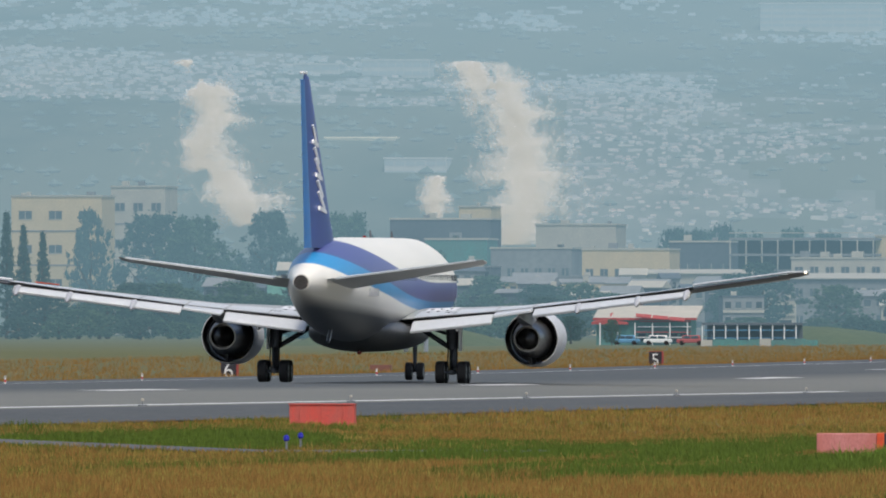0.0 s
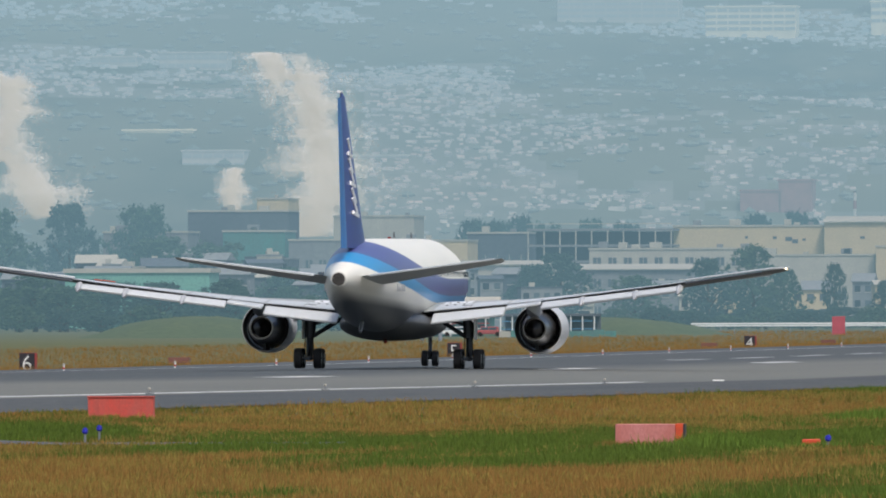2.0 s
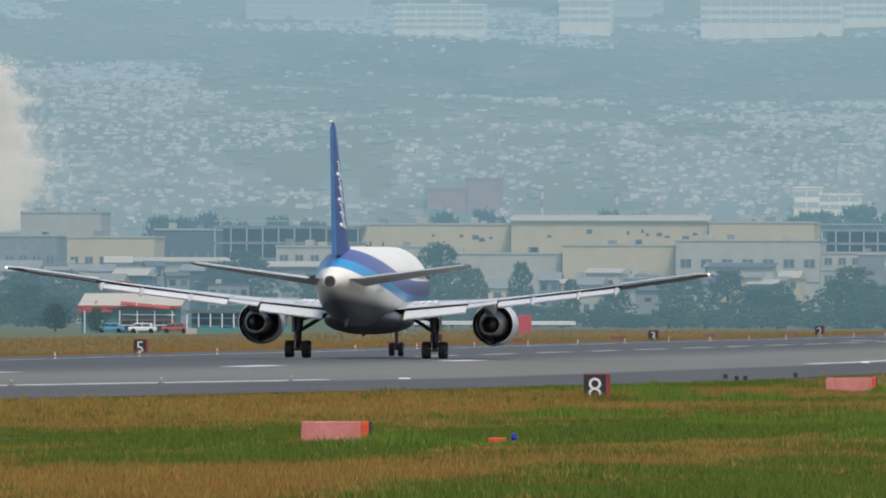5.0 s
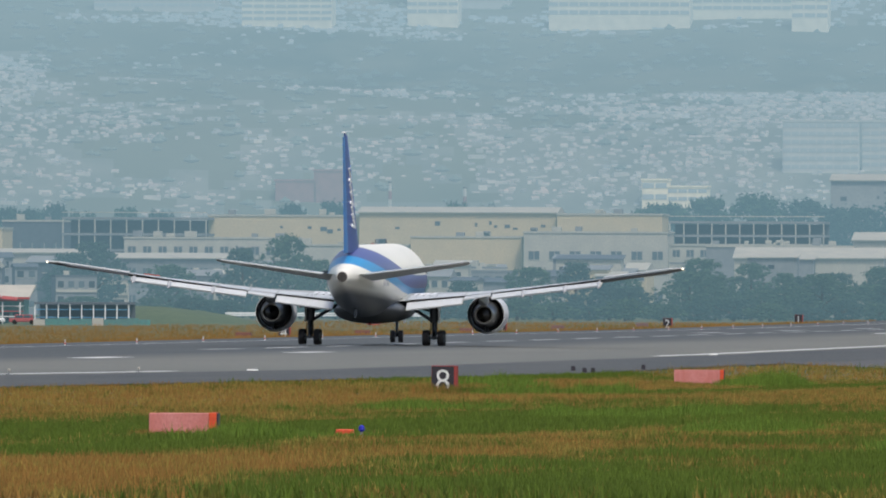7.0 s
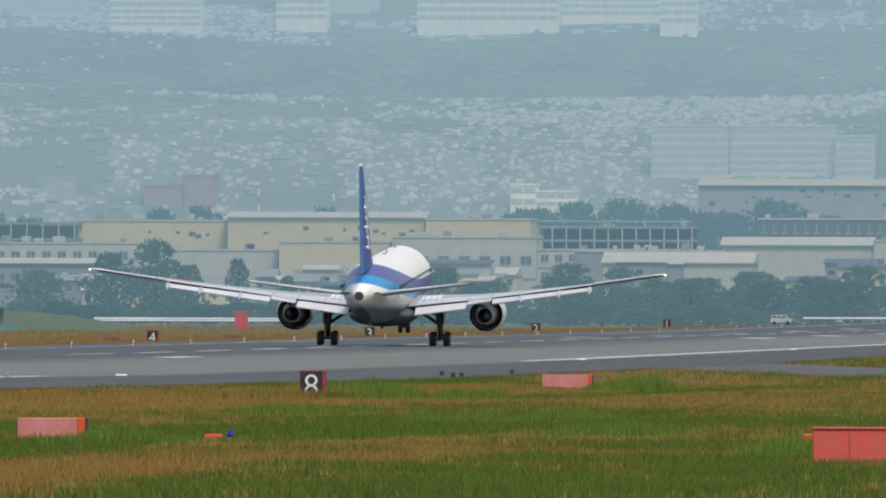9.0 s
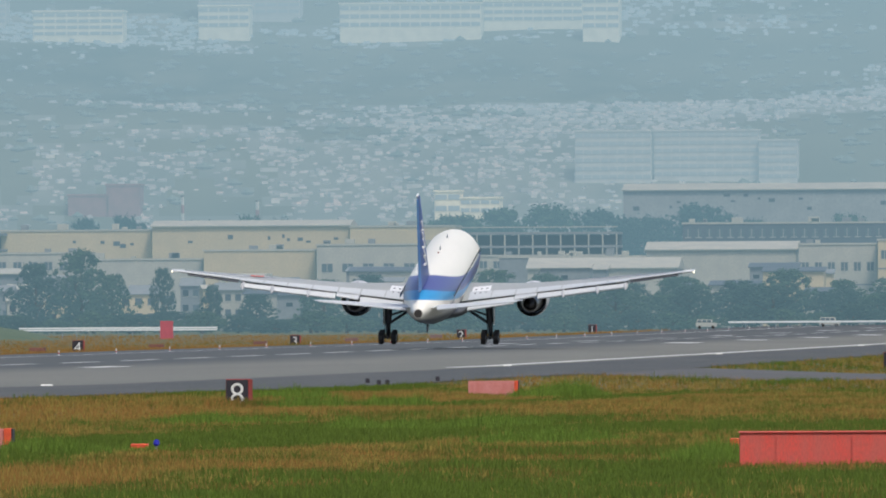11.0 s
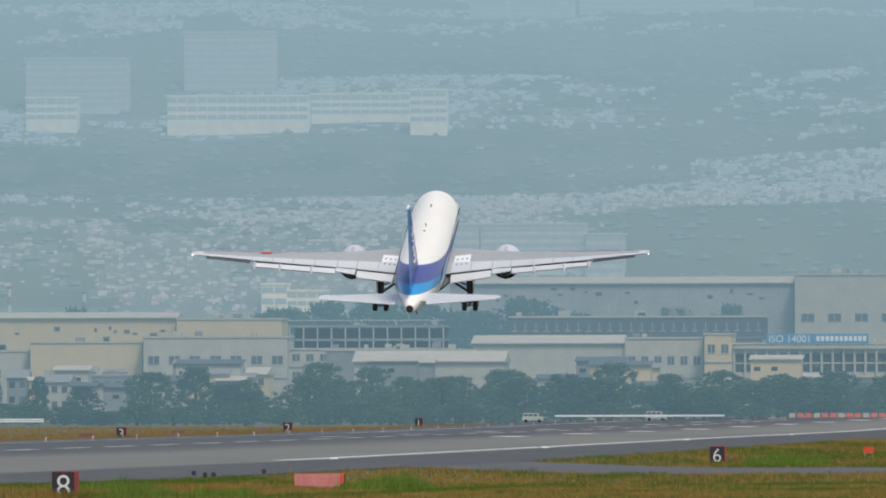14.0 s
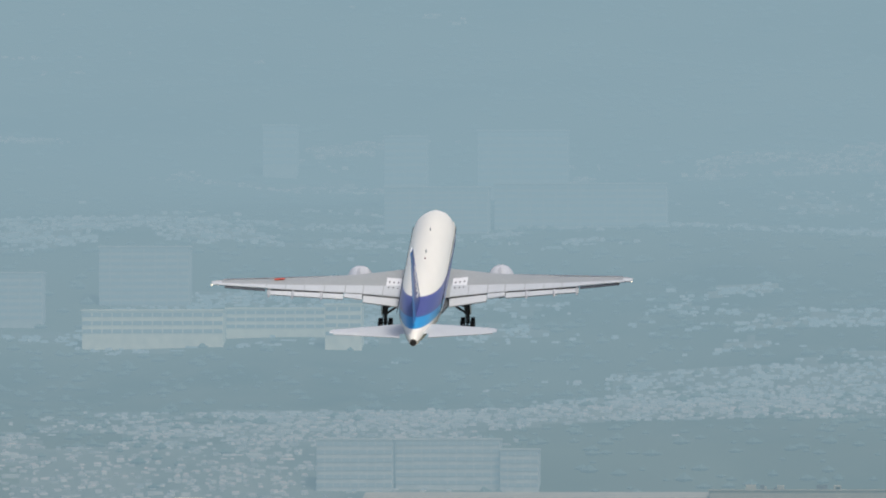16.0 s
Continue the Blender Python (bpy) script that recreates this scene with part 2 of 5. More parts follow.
def livery_material():
    """White body; an indigo and a sky-blue band along the side that sweep up over the tail; grey belly darkened for
    shade.
    """
    m, nt, links = nodes_of("airliner_livery")
    b = nt["Principled BSDF"]

    def math_node(op, a, c):
        n = nt.new("ShaderNodeMath")
        n.operation = op
        for k, v in enumerate((a, c)):
            if isinstance(v, bpy.types.NodeSocket):
                links.new(v, n.inputs[k])
            else:
                n.inputs[k].default_value = v
        return n.outputs[0]
    tc, sep = nt.new("ShaderNodeTexCoord"), nt.new("ShaderNodeSeparateXYZ")
    links.new(tc.outputs["Object"], sep.inputs[0])
    y, z = sep.outputs[1], sep.outputs[2]
    q = math_node("DIVIDE", math_node("MAXIMUM", math_node("SUBTRACT", 12.0, y), 0.0), 26.0)
    q2 = math_node("MULTIPLY", q, q)

    def above(level, rise):
        edge = math_node("ADD", math_node("MULTIPLY", q2, rise), level)
        mr = nt.new("ShaderNodeMapRange")
        mr.inputs["From Min"].default_value, mr.inputs["From Max"].default_value = -0.03, 0.03
        links.new(math_node("SUBTRACT", z, edge), mr.inputs["Value"])
        return mr.outputs[0]
    dirt = mixed(nt, links, noise_fac(nt, links, 0.5, stretch=(1, 0.15, 1)), (0.84, 0.805, 0.72), (0.79, 0.76, 0.68))
    # grey belly paint made darker for its shade, fading out upwards
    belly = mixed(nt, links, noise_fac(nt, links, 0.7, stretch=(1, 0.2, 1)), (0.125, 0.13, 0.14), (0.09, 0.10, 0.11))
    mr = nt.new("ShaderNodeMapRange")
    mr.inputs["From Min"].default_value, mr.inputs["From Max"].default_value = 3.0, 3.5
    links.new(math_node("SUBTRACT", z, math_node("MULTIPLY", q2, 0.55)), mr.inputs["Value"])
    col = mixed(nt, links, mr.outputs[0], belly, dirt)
    col = mixed(nt, links, above(3.7, 1.25), col, (0.03, 0.27, 0.56))
    col = mixed(nt, links, above(4.2, 1.5), col, (0.078, 0.09, 0.27))
    col = mixed(nt, links, above(5.2, 1.92), col, dirt)
    links.new(col, b.inputs["Base Color"])
    b.inputs["Roughness"].default_value = 0.32
    return m


M_RUNWAY, M_LIVERY = runway_material(), livery_material()


# ---- mesh helpers ----
def part(name, bm, material, parent=None, label=""):
    me = bpy.data.meshes.new(name)
    bmesh.ops.recalc_face_normals(bm, faces=bm.faces)
    bm.to_mesh(me)
    bm.free()
    for m in (material if isinstance(material, (list, tuple)) else (material,)):
        me.materials.append(m)
    ob = new(name, me)
    ob.parent = parent
    if label:
        ob["label"] = label
    return ob


def smooth(ob, angle=40):
    ob.data.shade_smooth()
    ob.data.set_sharp_from_angle(angle=radians(angle))
    return ob


def box(bm, x0, x1, y0, y1, z0, z1, mi=0):
    v = [bm.verts.new((x, y, z)) for z in (z0, z1) for y in (y0, y1) for x in (x0, x1)]
    for f in ((0, 2, 3, 1), (4, 5, 7, 6), (0, 1, 5, 4), (2, 6, 7, 3), (0, 4, 6, 2), (1, 3, 7, 5)):
        bm.faces.new([v[i] for i in f]).material_index = mi
    return bm


def boxes(*specs):
    bm = bmesh.new()
    for s in specs:
        box(bm, *s)
    return bm


def bevelled(bm, width, segments=1):
    bmesh.ops.bevel(bm, geom=list(bm.edges), offset=width, segments=segments, affect="EDGES")
    return bm


def loft(rings, cap=True, bm=None):
    bm = bm or bmesh.new()
    made = [[bm.verts.new(p) for p in ring] for ring in rings]
    n = len(rings[0])
    for a, b in zip(made, made[1:]):
        for i in range(n):
            bm.faces.new((a[i], a[(i + 1) % n], b[(i + 1) % n], b[i]))
    if cap:
        bm.faces.new(made[0])
        bm.faces.new(made[-1][::-1])
    return bm


def ring_y(y, cx, cz, rx, rz, n=32):
    return [(cx + rx * math.cos(2 * math.pi * i / n), y, cz + rz * math.sin(2 * math.pi * i / n)) for i in range(n)]


def tube(a, b, r0, r1=None, n=12, bm=None):
    a, b = Vector(a), Vector(b)
    q = (b - a).to_track_quat("Z", "Y").to_matrix()
    r1 = r0 if r1 is None else r1
    rings = [[p + q @ Vector((r * math.cos(2 * math.pi * i / n), r * math.sin(2 * math.pi * i / n), 0)) for i in range(n)] for p, r in ((a, r0), (b, r1))]
    return loft(rings, bm=bm)


# ---- the lie of the land ----
RUNWAY_X = -114.9
LIE_Y = [-200, 300, 506, 635, 755, 875, 970, 1300, 1574, 1880, 2300, 2600, 3200, 5000]
LIE_Z = [1.1, 1.0, .75, .53, .33, .13, 0, 0, .2, .45, .7, 1.1, 2.0, 2.0]


def crown(y):
    return float(np.interp(y, LIE_Y, LIE_Z))


def land(x, y):
    a = abs(x - RUNWAY_X)
    return crown(y) - float(np.interp(a, [0, 45, 57, 90, 200], [0, 0.52, 1.0, 1.0, 0.8]))


def strip(name, xs, ys, lift, material, label, kind="structure"):
    bm = bmesh.new()
    grid = [[bm.verts.new((x, y, land(x, y) + lift)) for x in xs] for y in ys]
    for r, s in zip(grid, grid[1:]):
        for i in range(len(xs) - 1):
            bm.faces.new((r[i], r[i + 1], s[i + 1], s[i]))
    return tagged(part(name, bm, material), label, name, kind=kind)


YS = sorted(set(range(-200, 5001, 50)) | set(LIE_Y))
strip("ground", [-2600, -1200, -600, -314, -250, -204, -171.9, -165, -159.9, -114.9, -69.9, -64, -57.9, -50, -40, -24.9, 0, 85, 300, 900, 2600], YS, -0.05, M_SOIL,
      "dry brown and green airfield grass reaching to the hills", "structure")
strip("runway", [-159.9, -146, -130, -114.9, -100, -84, -69.9], [y for y in YS if y <= 3190], 0.0, M_RUNWAY,
      "grey asphalt runway darkened by tyre rubber along its middle", "structure")


strip("taxiway", [-69.8, -57.9, -50, -24.9, 0, 85, 300], list(range(1155, 1286, 26)), 0.0, M_TAXIWAY,
      "dark grey asphalt taxiway meeting the runway", "structure")


strip("service_path", [-66, -57.9, -53, -50], [454, 459, 464], 0.02, M_TAXIWAY, "narrow grey service path through the grass", "structure")


def marking(x0, x1, y0, y1):
    ys = [y0] + [y for y in YS if y0 < y < y1] + [y1]
    bm = bmesh.new()
    rows_ = [[bm.verts.new((x, y, land(x, y) + 0.012)) for x in (x0, x1)] for y in ys]
    for a, b in zip(rows_, rows_[1:]):
        bm.faces.new((a[0], a[1], b[1], b[0]))
    return bm


tagged(part("edge_line", marking(-85.2, -84.3, 350, 907), M_LINE), "white painted runway edge line", "runway marking", kind="structure")
tagged(part("edge_line", marking(-85.2, -84.3, 1257, 3150), M_LINE), "white painted runway edge line", "runway marking", kind="structure")
tagged(part("edge_line", marking(-145.5, -144.6, 350, 3150), M_LINE), "white painted runway edge line", "runway marking", kind="structure")
for k in range(33):
    y = 1250 + 50 * k
    tagged(part("centre_dash", marking(-115.35, -114.45, y, y + 30), M_LINE), "worn white runway centre line dash", "runway marking", "centre line dashes", "structure")
for k in range(4):
    for x in (-106.5,):
        y = 788 + 142 * k
        tagged(part("touchdown_bar", marking(x, x + 1.7, y, y + 26), M_LINE), "white touchdown zone bar painted on the runway", "runway marking", "touchdown bars", "structure")
for k in range(9):
    for x in (-106.5, -125.0):
        y = 1900 + 142 * k
        tagged(part("touchdown_bar", marking(x, x + 3, y, y + 26), M_LINE), "white touchdown zone bar painted on the runway", "runway marking", "touchdown bars", "structure")


# ---- the airliner ----
def foil(x, lead, trail, z, thick, n=9, twist=0.0):
    """An aerofoil section across the wing at x: nose forward (+y)."""
    c = lead - trail
    up = [(lead - c * s, thick * (0.30 * math.sqrt(s) * (1 - s) * 2.2 + 0.02)) for s in [(i / n) ** 1.5 for i in range(n + 1)]]
    dn = [(lead - c * s, -thick * (0.2 * math.sqrt(s) * (1 - s) * 2.2 + 0.02)) for s in [(i / n) ** 1.5 for i in range(n + 1)]][1:-1][::-1]
    return [(x, y, z + dz + twist * (y - trail)) for y, dz in up + dn]


def slab(pts, thick):
    """A thin rounded panel from four corners (inner front, outer front, outer back, inner back)."""
    p = [Vector(v) for v in pts]
    nrm = (p[1] - p[0]).cross(p[3] - p[0]).normalized()
    if nrm.z < 0:
        nrm.negate()
    bm = bmesh.new()
    top = [bm.verts.new(v + nrm * thick / 2) for v in p]
    bot = [bm.verts.new(v - nrm * thick / 2 * (1.0 if i < 2 else 0.5)) for i, v in enumerate(p)]
    bm.faces.new(top)
    bm.faces.new(bot[::-1])
    for i in range(4):
        bm.faces.new((top[i], bot[i], bot[(i + 1) % 4], top[(i + 1) % 4]))
    return bm


wings, legs = [], []


def airliner():
    ap = new("airliner")
    tagged(ap, "white twin-engine airliner with blue bands and tail, wheels down", "airplane")
    body = [(27.65, 4.25, .08, .08), (27.4, 4.25, .5, .5), (26.6, 4.3, 1.05, 1.05), (25.2, 4.45, 1.6, 1.65), (23.4, 4.62, 2.05, 2.15), (21, 4.8, 2.38, 2.5), (18, 4.85, 2.51, 2.68),
            (10, 4.85, 2.515, 2.70), (0, 4.85, 2.515, 2.70), (-7, 4.86, 2.515, 2.69), (-10, 4.93, 2.46, 2.62), (-13, 5.05, 2.30, 2.46), (-16, 5.2, 2.04, 2.2), (-19, 5.32, 1.70, 1.84),
            (-22, 5.38, 1.30, 1.42), (-24.5, 5.36, .92, 1.0), (-26.3, 5.28, .6, .62), (-27.1, 5.25, .42, .42)]
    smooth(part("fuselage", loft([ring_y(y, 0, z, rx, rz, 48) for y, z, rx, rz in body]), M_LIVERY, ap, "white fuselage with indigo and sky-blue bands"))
    apu = loft([ring_y(-27.05, 0, 5.25, .38, .38, 24), ring_y(-27.25, 0, 5.25, .36, .36, 24)])
    part("exhaust_outlet", apu, M_HOT, ap, "dark round tail exhaust")
    fairing = [(11.5, 3.0, .3, .2), (9.5, 2.7, 2.0, .7), (6, 2.55, 2.75, .95), (-1, 2.55, 2.8, .95), (-5, 2.75, 2.3, .75), (-8.5, 3.0, .6, .3)]
    smooth(part("belly_fairing", loft([ring_y(y, 0, z, rx, rz, 32) for y, z, rx, rz in fairing]), M_BELLY_SHADED, ap, "grey wing root fairing, darkened for shade"))
    for side in (-1, 1):
        pane = part("cabin_window", bevelled(boxes((side * 2.44 - .03, side * 2.44 + .03, -.12, .12, 5.28, 5.62)), .02), M_GLASS, ap)
        pane.location.y = 20.5
        for k in range(1, 44):
            more = new("cabin_window", pane.data)
            more.parent, more.location.y = ap, 20.5 - k * .83
        for y in (20.9, 3.2, -14.6):
            bm = bmesh.new()
            cols = []
            for dy in (-.5, .5):
                rx, rz, cz = (np.interp(y + dy, [-16, -13, -10, -7, 18, 21], v) for v in ([2.04, 2.30, 2.46, 2.515, 2.51, 2.38], [2.2, 2.46, 2.62, 2.69, 2.68, 2.5], [5.2, 5.05, 4.93, 4.86, 4.85, 4.8]))
                cols.append([bm.verts.new((side * (rx + .012) * math.cos(a), y + dy, cz + (rz + .012) * math.sin(a))) for a in np.linspace(-.18, .5, 8)])
            for i in range(7):
                bm.faces.new((cols[0][i], cols[1][i], cols[1][i + 1], cols[0][i + 1]))
            part("cabin_door", bm, M_LIVERY, ap)
        part("registration_mark", boxes(*[(side * (2.09 + .045 * k) - .03, side * (2.09 + .045 * k) + .03, -15.3 + k * .5, -14.95 + k * .5, 4.55, 4.95) for k in range(5)]), M_SKIN_GREY, ap, "grey bars of unreadable lettering")
        # wing in one swept, tapered piece with dihedral
        secs = [(1.2, 11.0, -1.6, 3.2, 1.5, .02), (2.6, 9.6, -1.6, 3.32, 1.45, .02), (8.0, 5.75, -2.1, 3.85, 1.0, .0), (16.0, 0.2, -5.0, 4.95, .62, -.035), (23.2, -4.95, -7.55, 6.03, .3, -.06), (23.75, -5.9, -7.7, 6.1, .14, -.06)]
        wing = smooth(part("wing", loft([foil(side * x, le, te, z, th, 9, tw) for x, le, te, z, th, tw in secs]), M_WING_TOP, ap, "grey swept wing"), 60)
        # downward faces take the darker material: underside shade put into colour
        wing.data.materials.append(M_UNDER_SHADE)
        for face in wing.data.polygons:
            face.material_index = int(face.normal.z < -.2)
        wings.append((side, wing))
        flaps = [("inboard_flap", 2.75, 7.0, (-1.6, 3.13), (-2.05, 3.59), 1.5, 1.25, .34), ("outboard_flap", 9.2, 17.6, (-2.65, 3.88), (-5.65, 4.95), 1.0, .75, .32)]
        for nm, xa, xb, (ya, za), (yb, zb), ca, cb, dr in flaps:
            part(nm, bevelled(slab([(side * xa, ya, za), (side * xb, yb, zb), (side * xb, yb - cb, zb - cb * dr), (side * xa, ya - ca, za - ca * dr)], .2), .03), M_FLAP, wing, "lowered pale grey wing flap")
            # dark slab laid across the slot to paint its shade
            part("flap_gap", slab([(side * xa, ya + .25, za + .15), (side * xb, yb + .25, zb + .15), (side * xb, yb - .1, zb + .03), (side * xa, ya - .1, za + .03)], .04), M_DARK, wing, "dark strip for the shade ahead of the flap")
        part("inboard_aileron", bevelled(slab([(side * 7.1, -2.0, 3.70), (side * 9.1, -2.55, 3.95), (side * 9.1, -3.6, 3.82), (side * 7.1, -3.4, 3.50)], .16), .02), M_FLAP, wing)
        # the whole aileron wears the painted underside shade
        part("aileron", bevelled(slab([(side * 17.8, -5.7, 5.18), (side * 22.3, -7.25, 5.86), (side * 22.3, -7.95, 5.84), (side * 17.8, -6.5, 5.14)], .1), .02), M_UNDER_SHADE, wing)
        bm = bmesh.new()
        edge = []
        for x in (2.9, 4.6):
            f = (x - 2.6) / 5.4
            le, te, z, th, tw = (a + (c - a) * f for a, c in ((9.6, 5.75), (-1.6, -2.1), (3.32, 3.85), (1.45, 1.0), (.02, 0)))
            edge.append([bm.verts.new((side * x, y, z + .03 + th * (.30 * math.sqrt((le - y) / (le - te)) * (1 - (le - y) / (le - te)) * 2.2 + .02) + tw * (y - te))) for y in np.linspace(.2, 4.6, 10)])
        for i in range(9):
            bm.faces.new((edge[0][i], edge[1][i], edge[1][i + 1], edge[0][i + 1]))
        if side < 0:
            part("red_wing_mark", slab([(-15.9, -.55, 5.06), (-17.0, -1.35, 5.19), (-17.0, -1.95, 5.22), (-15.9, -1.15, 5.09)], .05), M_ORANGE, wing, "small red marking")
        root_panel = part("wing_root_panel", bm, M_SKIN_WHITE, wing, "white painted walkway panel")
        for dx in (3.25, 3.75, 4.25):
            for dy in (1.2, 3.0):
                f = (dx - 2.6) / 5.4
                le, te, z, th, tw = (a + (c - a) * f for a, c in ((9.6, 5.75), (-1.6, -2.1), (3.32, 3.85), (1.45, 1.0), (.02, 0)))
                q = (le - dy) / (le - te)
                dz = z + .05 + th * (.30 * math.sqrt(q) * (1 - q) * 2.2 + .02) + tw * (dy - te)
                part("fastener", boxes((side * dx - .07, side * dx + .07, dy - .3, dy + .3, dz - .06, dz - .006)), M_DARK, root_panel, "dark fitting")
        # pale spoiler panels along the rear third of the upper surface
        for xa, xb in ((2.75, 4.8), (4.88, 7.0), (7.1, 9.0), (9.1, 11.3), (11.38, 13.5), (13.58, 15.6), (15.68, 17.7), (17.8, 20.4), (20.48, 22.9)):
            bm = bmesh.new()
            rows_ = []
            for x in (xa, xb):
                le, te, z, th, tw = (float(np.interp(x, [q[0] for q in secs], [q[c] for q in secs])) for c in (1, 2, 3, 4, 5))
                rows_.append([bm.verts.new((side * x, le - (le - te) * f, z + .035 + th * (.66 * math.sqrt(f) * (1 - f) + .02) + tw * (1 - f) * (le - te))) for f in np.linspace(.66, .985, 6)])
            for k in range(5):
                bm.faces.new((rows_[0][k], rows_[1][k], rows_[1][k + 1], rows_[0][k + 1]))
            part("spoiler", bm, M_FLAP, wing, "pale grey spoiler panel")
        part("trailing_edge", bevelled(slab([(side * 17.7, -5.3, 5.36), (side * 22.9, -7.1, 6.1), (side * 22.9, -7.6, 6.07), (side * 17.7, -5.8, 5.32)], .11), .02), M_FLAP, wing, "pale trailing edge strip")
        part("wingtip_cap", bevelled(slab([(side * 22.7, -5.9, 6.03), (side * 23.8, -6.6, 6.13), (side * 23.8, -7.72, 6.12), (side * 22.7, -7.4, 6.05)], .15), .03), M_FLAP, wing, "pale wingtip cap")
        for x, y, z in ((5.2, -2.2, 3.0), (11.6, -4.0, 4.02), (14.8, -5.2, 4.42), (17.4, -6.0, 4.78)):
            smooth(part("flap_track_fairing", loft([ring_y(y + d, side * x, z + dz, r, r * 1.2, 12) for d, dz, r in ((2.6, .35, .04), (1.6, .22, .16), (.2, .05, .2), (-.6, -.12, .13), (-1.0, -.2, .03))]), M_SKIN_GREY, wing))
        part("slat", slab([(side * 9.0, 5.35, 3.86), (side * 22.6, -4.15, 5.76), (side * 22.6, -4.5, 5.82), (side * 9.0, 4.9, 3.98)], .16), M_BARE, wing, "bare metal leading edge slat")
        part("wingtip_light", bevelled(boxes((side * 23.72 - .06, side * 23.72 + .06, -7.75, -7.55, 6.03, 6.14)), .03), M_NAV, wing, "glowing white wingtip lamp")
        # engine under the wing
        ex, ez = side * 8.0, 2.33
        engine = new("engine")
        engine.parent = ap
        outer = [(10.9, 1.22), (11.05, 1.31), (10.8, 1.43), (9.6, 1.5), (8.2, 1.49), (7.3, 1.44), (6.8, 1.40), (6.8, 1.36), (7.6, 1.35), (8.7, 1.27)]
        smooth(part("nacelle", loft([ring_y(y, ex, ez, r, r, 40) for y, r in outer], cap=False), (M_NACELLE, M_DARK), engine, "pale grey engine cowling"), 50)
        for face in engine.children[0].data.polygons:
            face.material_index = int(face.center.y < 9 and math.hypot(face.center.x - ex, face.center.z - ez) < 1.375)
        part("fan_duct", loft([ring_y(8.6, ex, ez, 1.25, 1.25, 40), ring_y(8.5, ex, ez, 1.25, 1.25, 40)]), M_DARK, engine, "dark fan duct")
        smooth(part("core_cowl", loft([ring_y(y, ex, ez, r, r, 32) for y, r in ((8.5, 1.02), (7.0, 1.0), (6.0, .9), (5.0, .74), (4.6, .68), (4.6, .62), (5.3, .58))]), M_CORE, engine, "bare metal core cowling"), 50)
        smooth(part("exhaust_plug", loft([ring_y(y, ex, ez, r, r, 24) for y, r in ((5.3, .56), (4.7, .52), (4.2, .32), (3.8, .05))]), M_HOT, engine, "dark exhaust cone"), 50)
        part("inlet_spinner", loft([ring_y(y, ex, ez, r, r, 24) for y, r in ((8.7, .35), (9.4, .28), (9.9, .04))]), M_DARK, engine)
        part("duct_splitter", boxes((ex - .09, ex + .09, 6.2, 8.5, ez + .75, ez + 1.3)), M_DARK, engine)
        part("duct_splitter", boxes((ex - .07, ex + .07, 6.3, 8.5, ez - 1.3, ez - .75)), M_DARK, engine)
        pyl = loft([[(ex - w, y, z0), (ex + w, y, z0), (ex + w * .8, y, z1), (ex - w * .8, y, z1)] for y, w, z0, z1 in ((9.6, .05, 3.7, 3.82), (8.0, .22, 3.2, 4.02), (5.5, .26, 2.95, 4.0), (2.5, .22, 3.2, 3.9), (0.2, .05, 3.5, 3.8))])
        part("pylon", pyl, M_SKIN_GREY, ap, "grey engine pylon")
        # tailplane
        secs = [(.5, -17.4, -24.0, 5.35, .6), (1.5, -18.4, -24.4, 5.48, .55), (9.0, -24.9, -27.35, 6.42, .22), (9.31, -25.7, -27.5, 6.46, .12)]
        smooth(part("tailplane", loft([foil(side * x, le, te, z, th, 9, -.09) for x, le, te, z, th in secs]), (M_FLAP, M_UNDER_SHADE), ap, "pale grey tailplane, shade painted on below"), 60)
        # shade below the tailplane is painted too, on faces pointing down
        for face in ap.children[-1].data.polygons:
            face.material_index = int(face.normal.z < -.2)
        part("elevator", slab([(side * 1.6, -24.3, 5.5), (side * 8.9, -27.2, 6.42), (side * 8.9, -27.85, 6.40), (side * 1.6, -25.9, 5.44)], .1), M_FLAP, ap)
        # main undercarriage: four-wheel bogie
        gx = side * 4.65
        gear = new("main_gear")
        gear.parent = ap
        legs.append(gear)
        part("strut", tube((gx, 0, .62), (gx, 0, 1.9), .19, .19, bm=tube((gx, 0, 1.8), (gx - side * .1, .1, 3.7), .31, .36)), M_GEAR, gear)
        part("torque_link", tube((gx, -.2, 1.75), (gx, -.55, 1.25), .07, bm=tube((gx, -.55, 1.25), (gx, -.18, .75), .07)), M_GEAR, gear)
        part("brake_hose", tube((gx + .2, -.2, 3.2), (gx + .24, -.22, .8), .035, bm=tube((gx - .2, -.2, 2.8), (gx - .26, -.22, .8), .035)), M_RUBBER, gear)
        part("side_brace", tube((gx, 0, 1.75), (gx - side * 2.0, .5, 3.0), .13, bm=tube((gx - side * .05, .1, 2.5), (gx - side * 1.5, .4, 2.95), .09)), M_GEAR, gear)
        part("drag_brace", tube((gx, .1, 1.8), (gx, 2.2, 3.3), .08), M_GEAR, gear)
        part("bogie_beam", tube((gx, -.85, .58), (gx, .85, .58), .13), M_GEAR, gear)
        part("gear_door", bevelled(boxes((gx + side * .34, gx + side * .40, -.6, .8, 1.7, 3.6)), .02), M_SKIN_WHITE, gear, "white gear door")
        for wy in (-.71, .71):
            part("axle", tube((gx - .8, wy, .58), (gx + .8, wy, .58), .07), M_GEAR, gear)
            for wx in (-.57, .57):
                wheel_at(gear, gx + wx, wy, .58, .58, .46)
    # nose undercarriage
    gear = new("nose_gear")
    gear.parent = ap
    part("strut", tube((0, 22.76, .5), (0, 22.9, 3.0), .1, .15), M_GEAR, gear)
    part("drag_brace", tube((0, 22.8, 1.3), (0, 24.3, 2.7), .06), M_GEAR, gear)
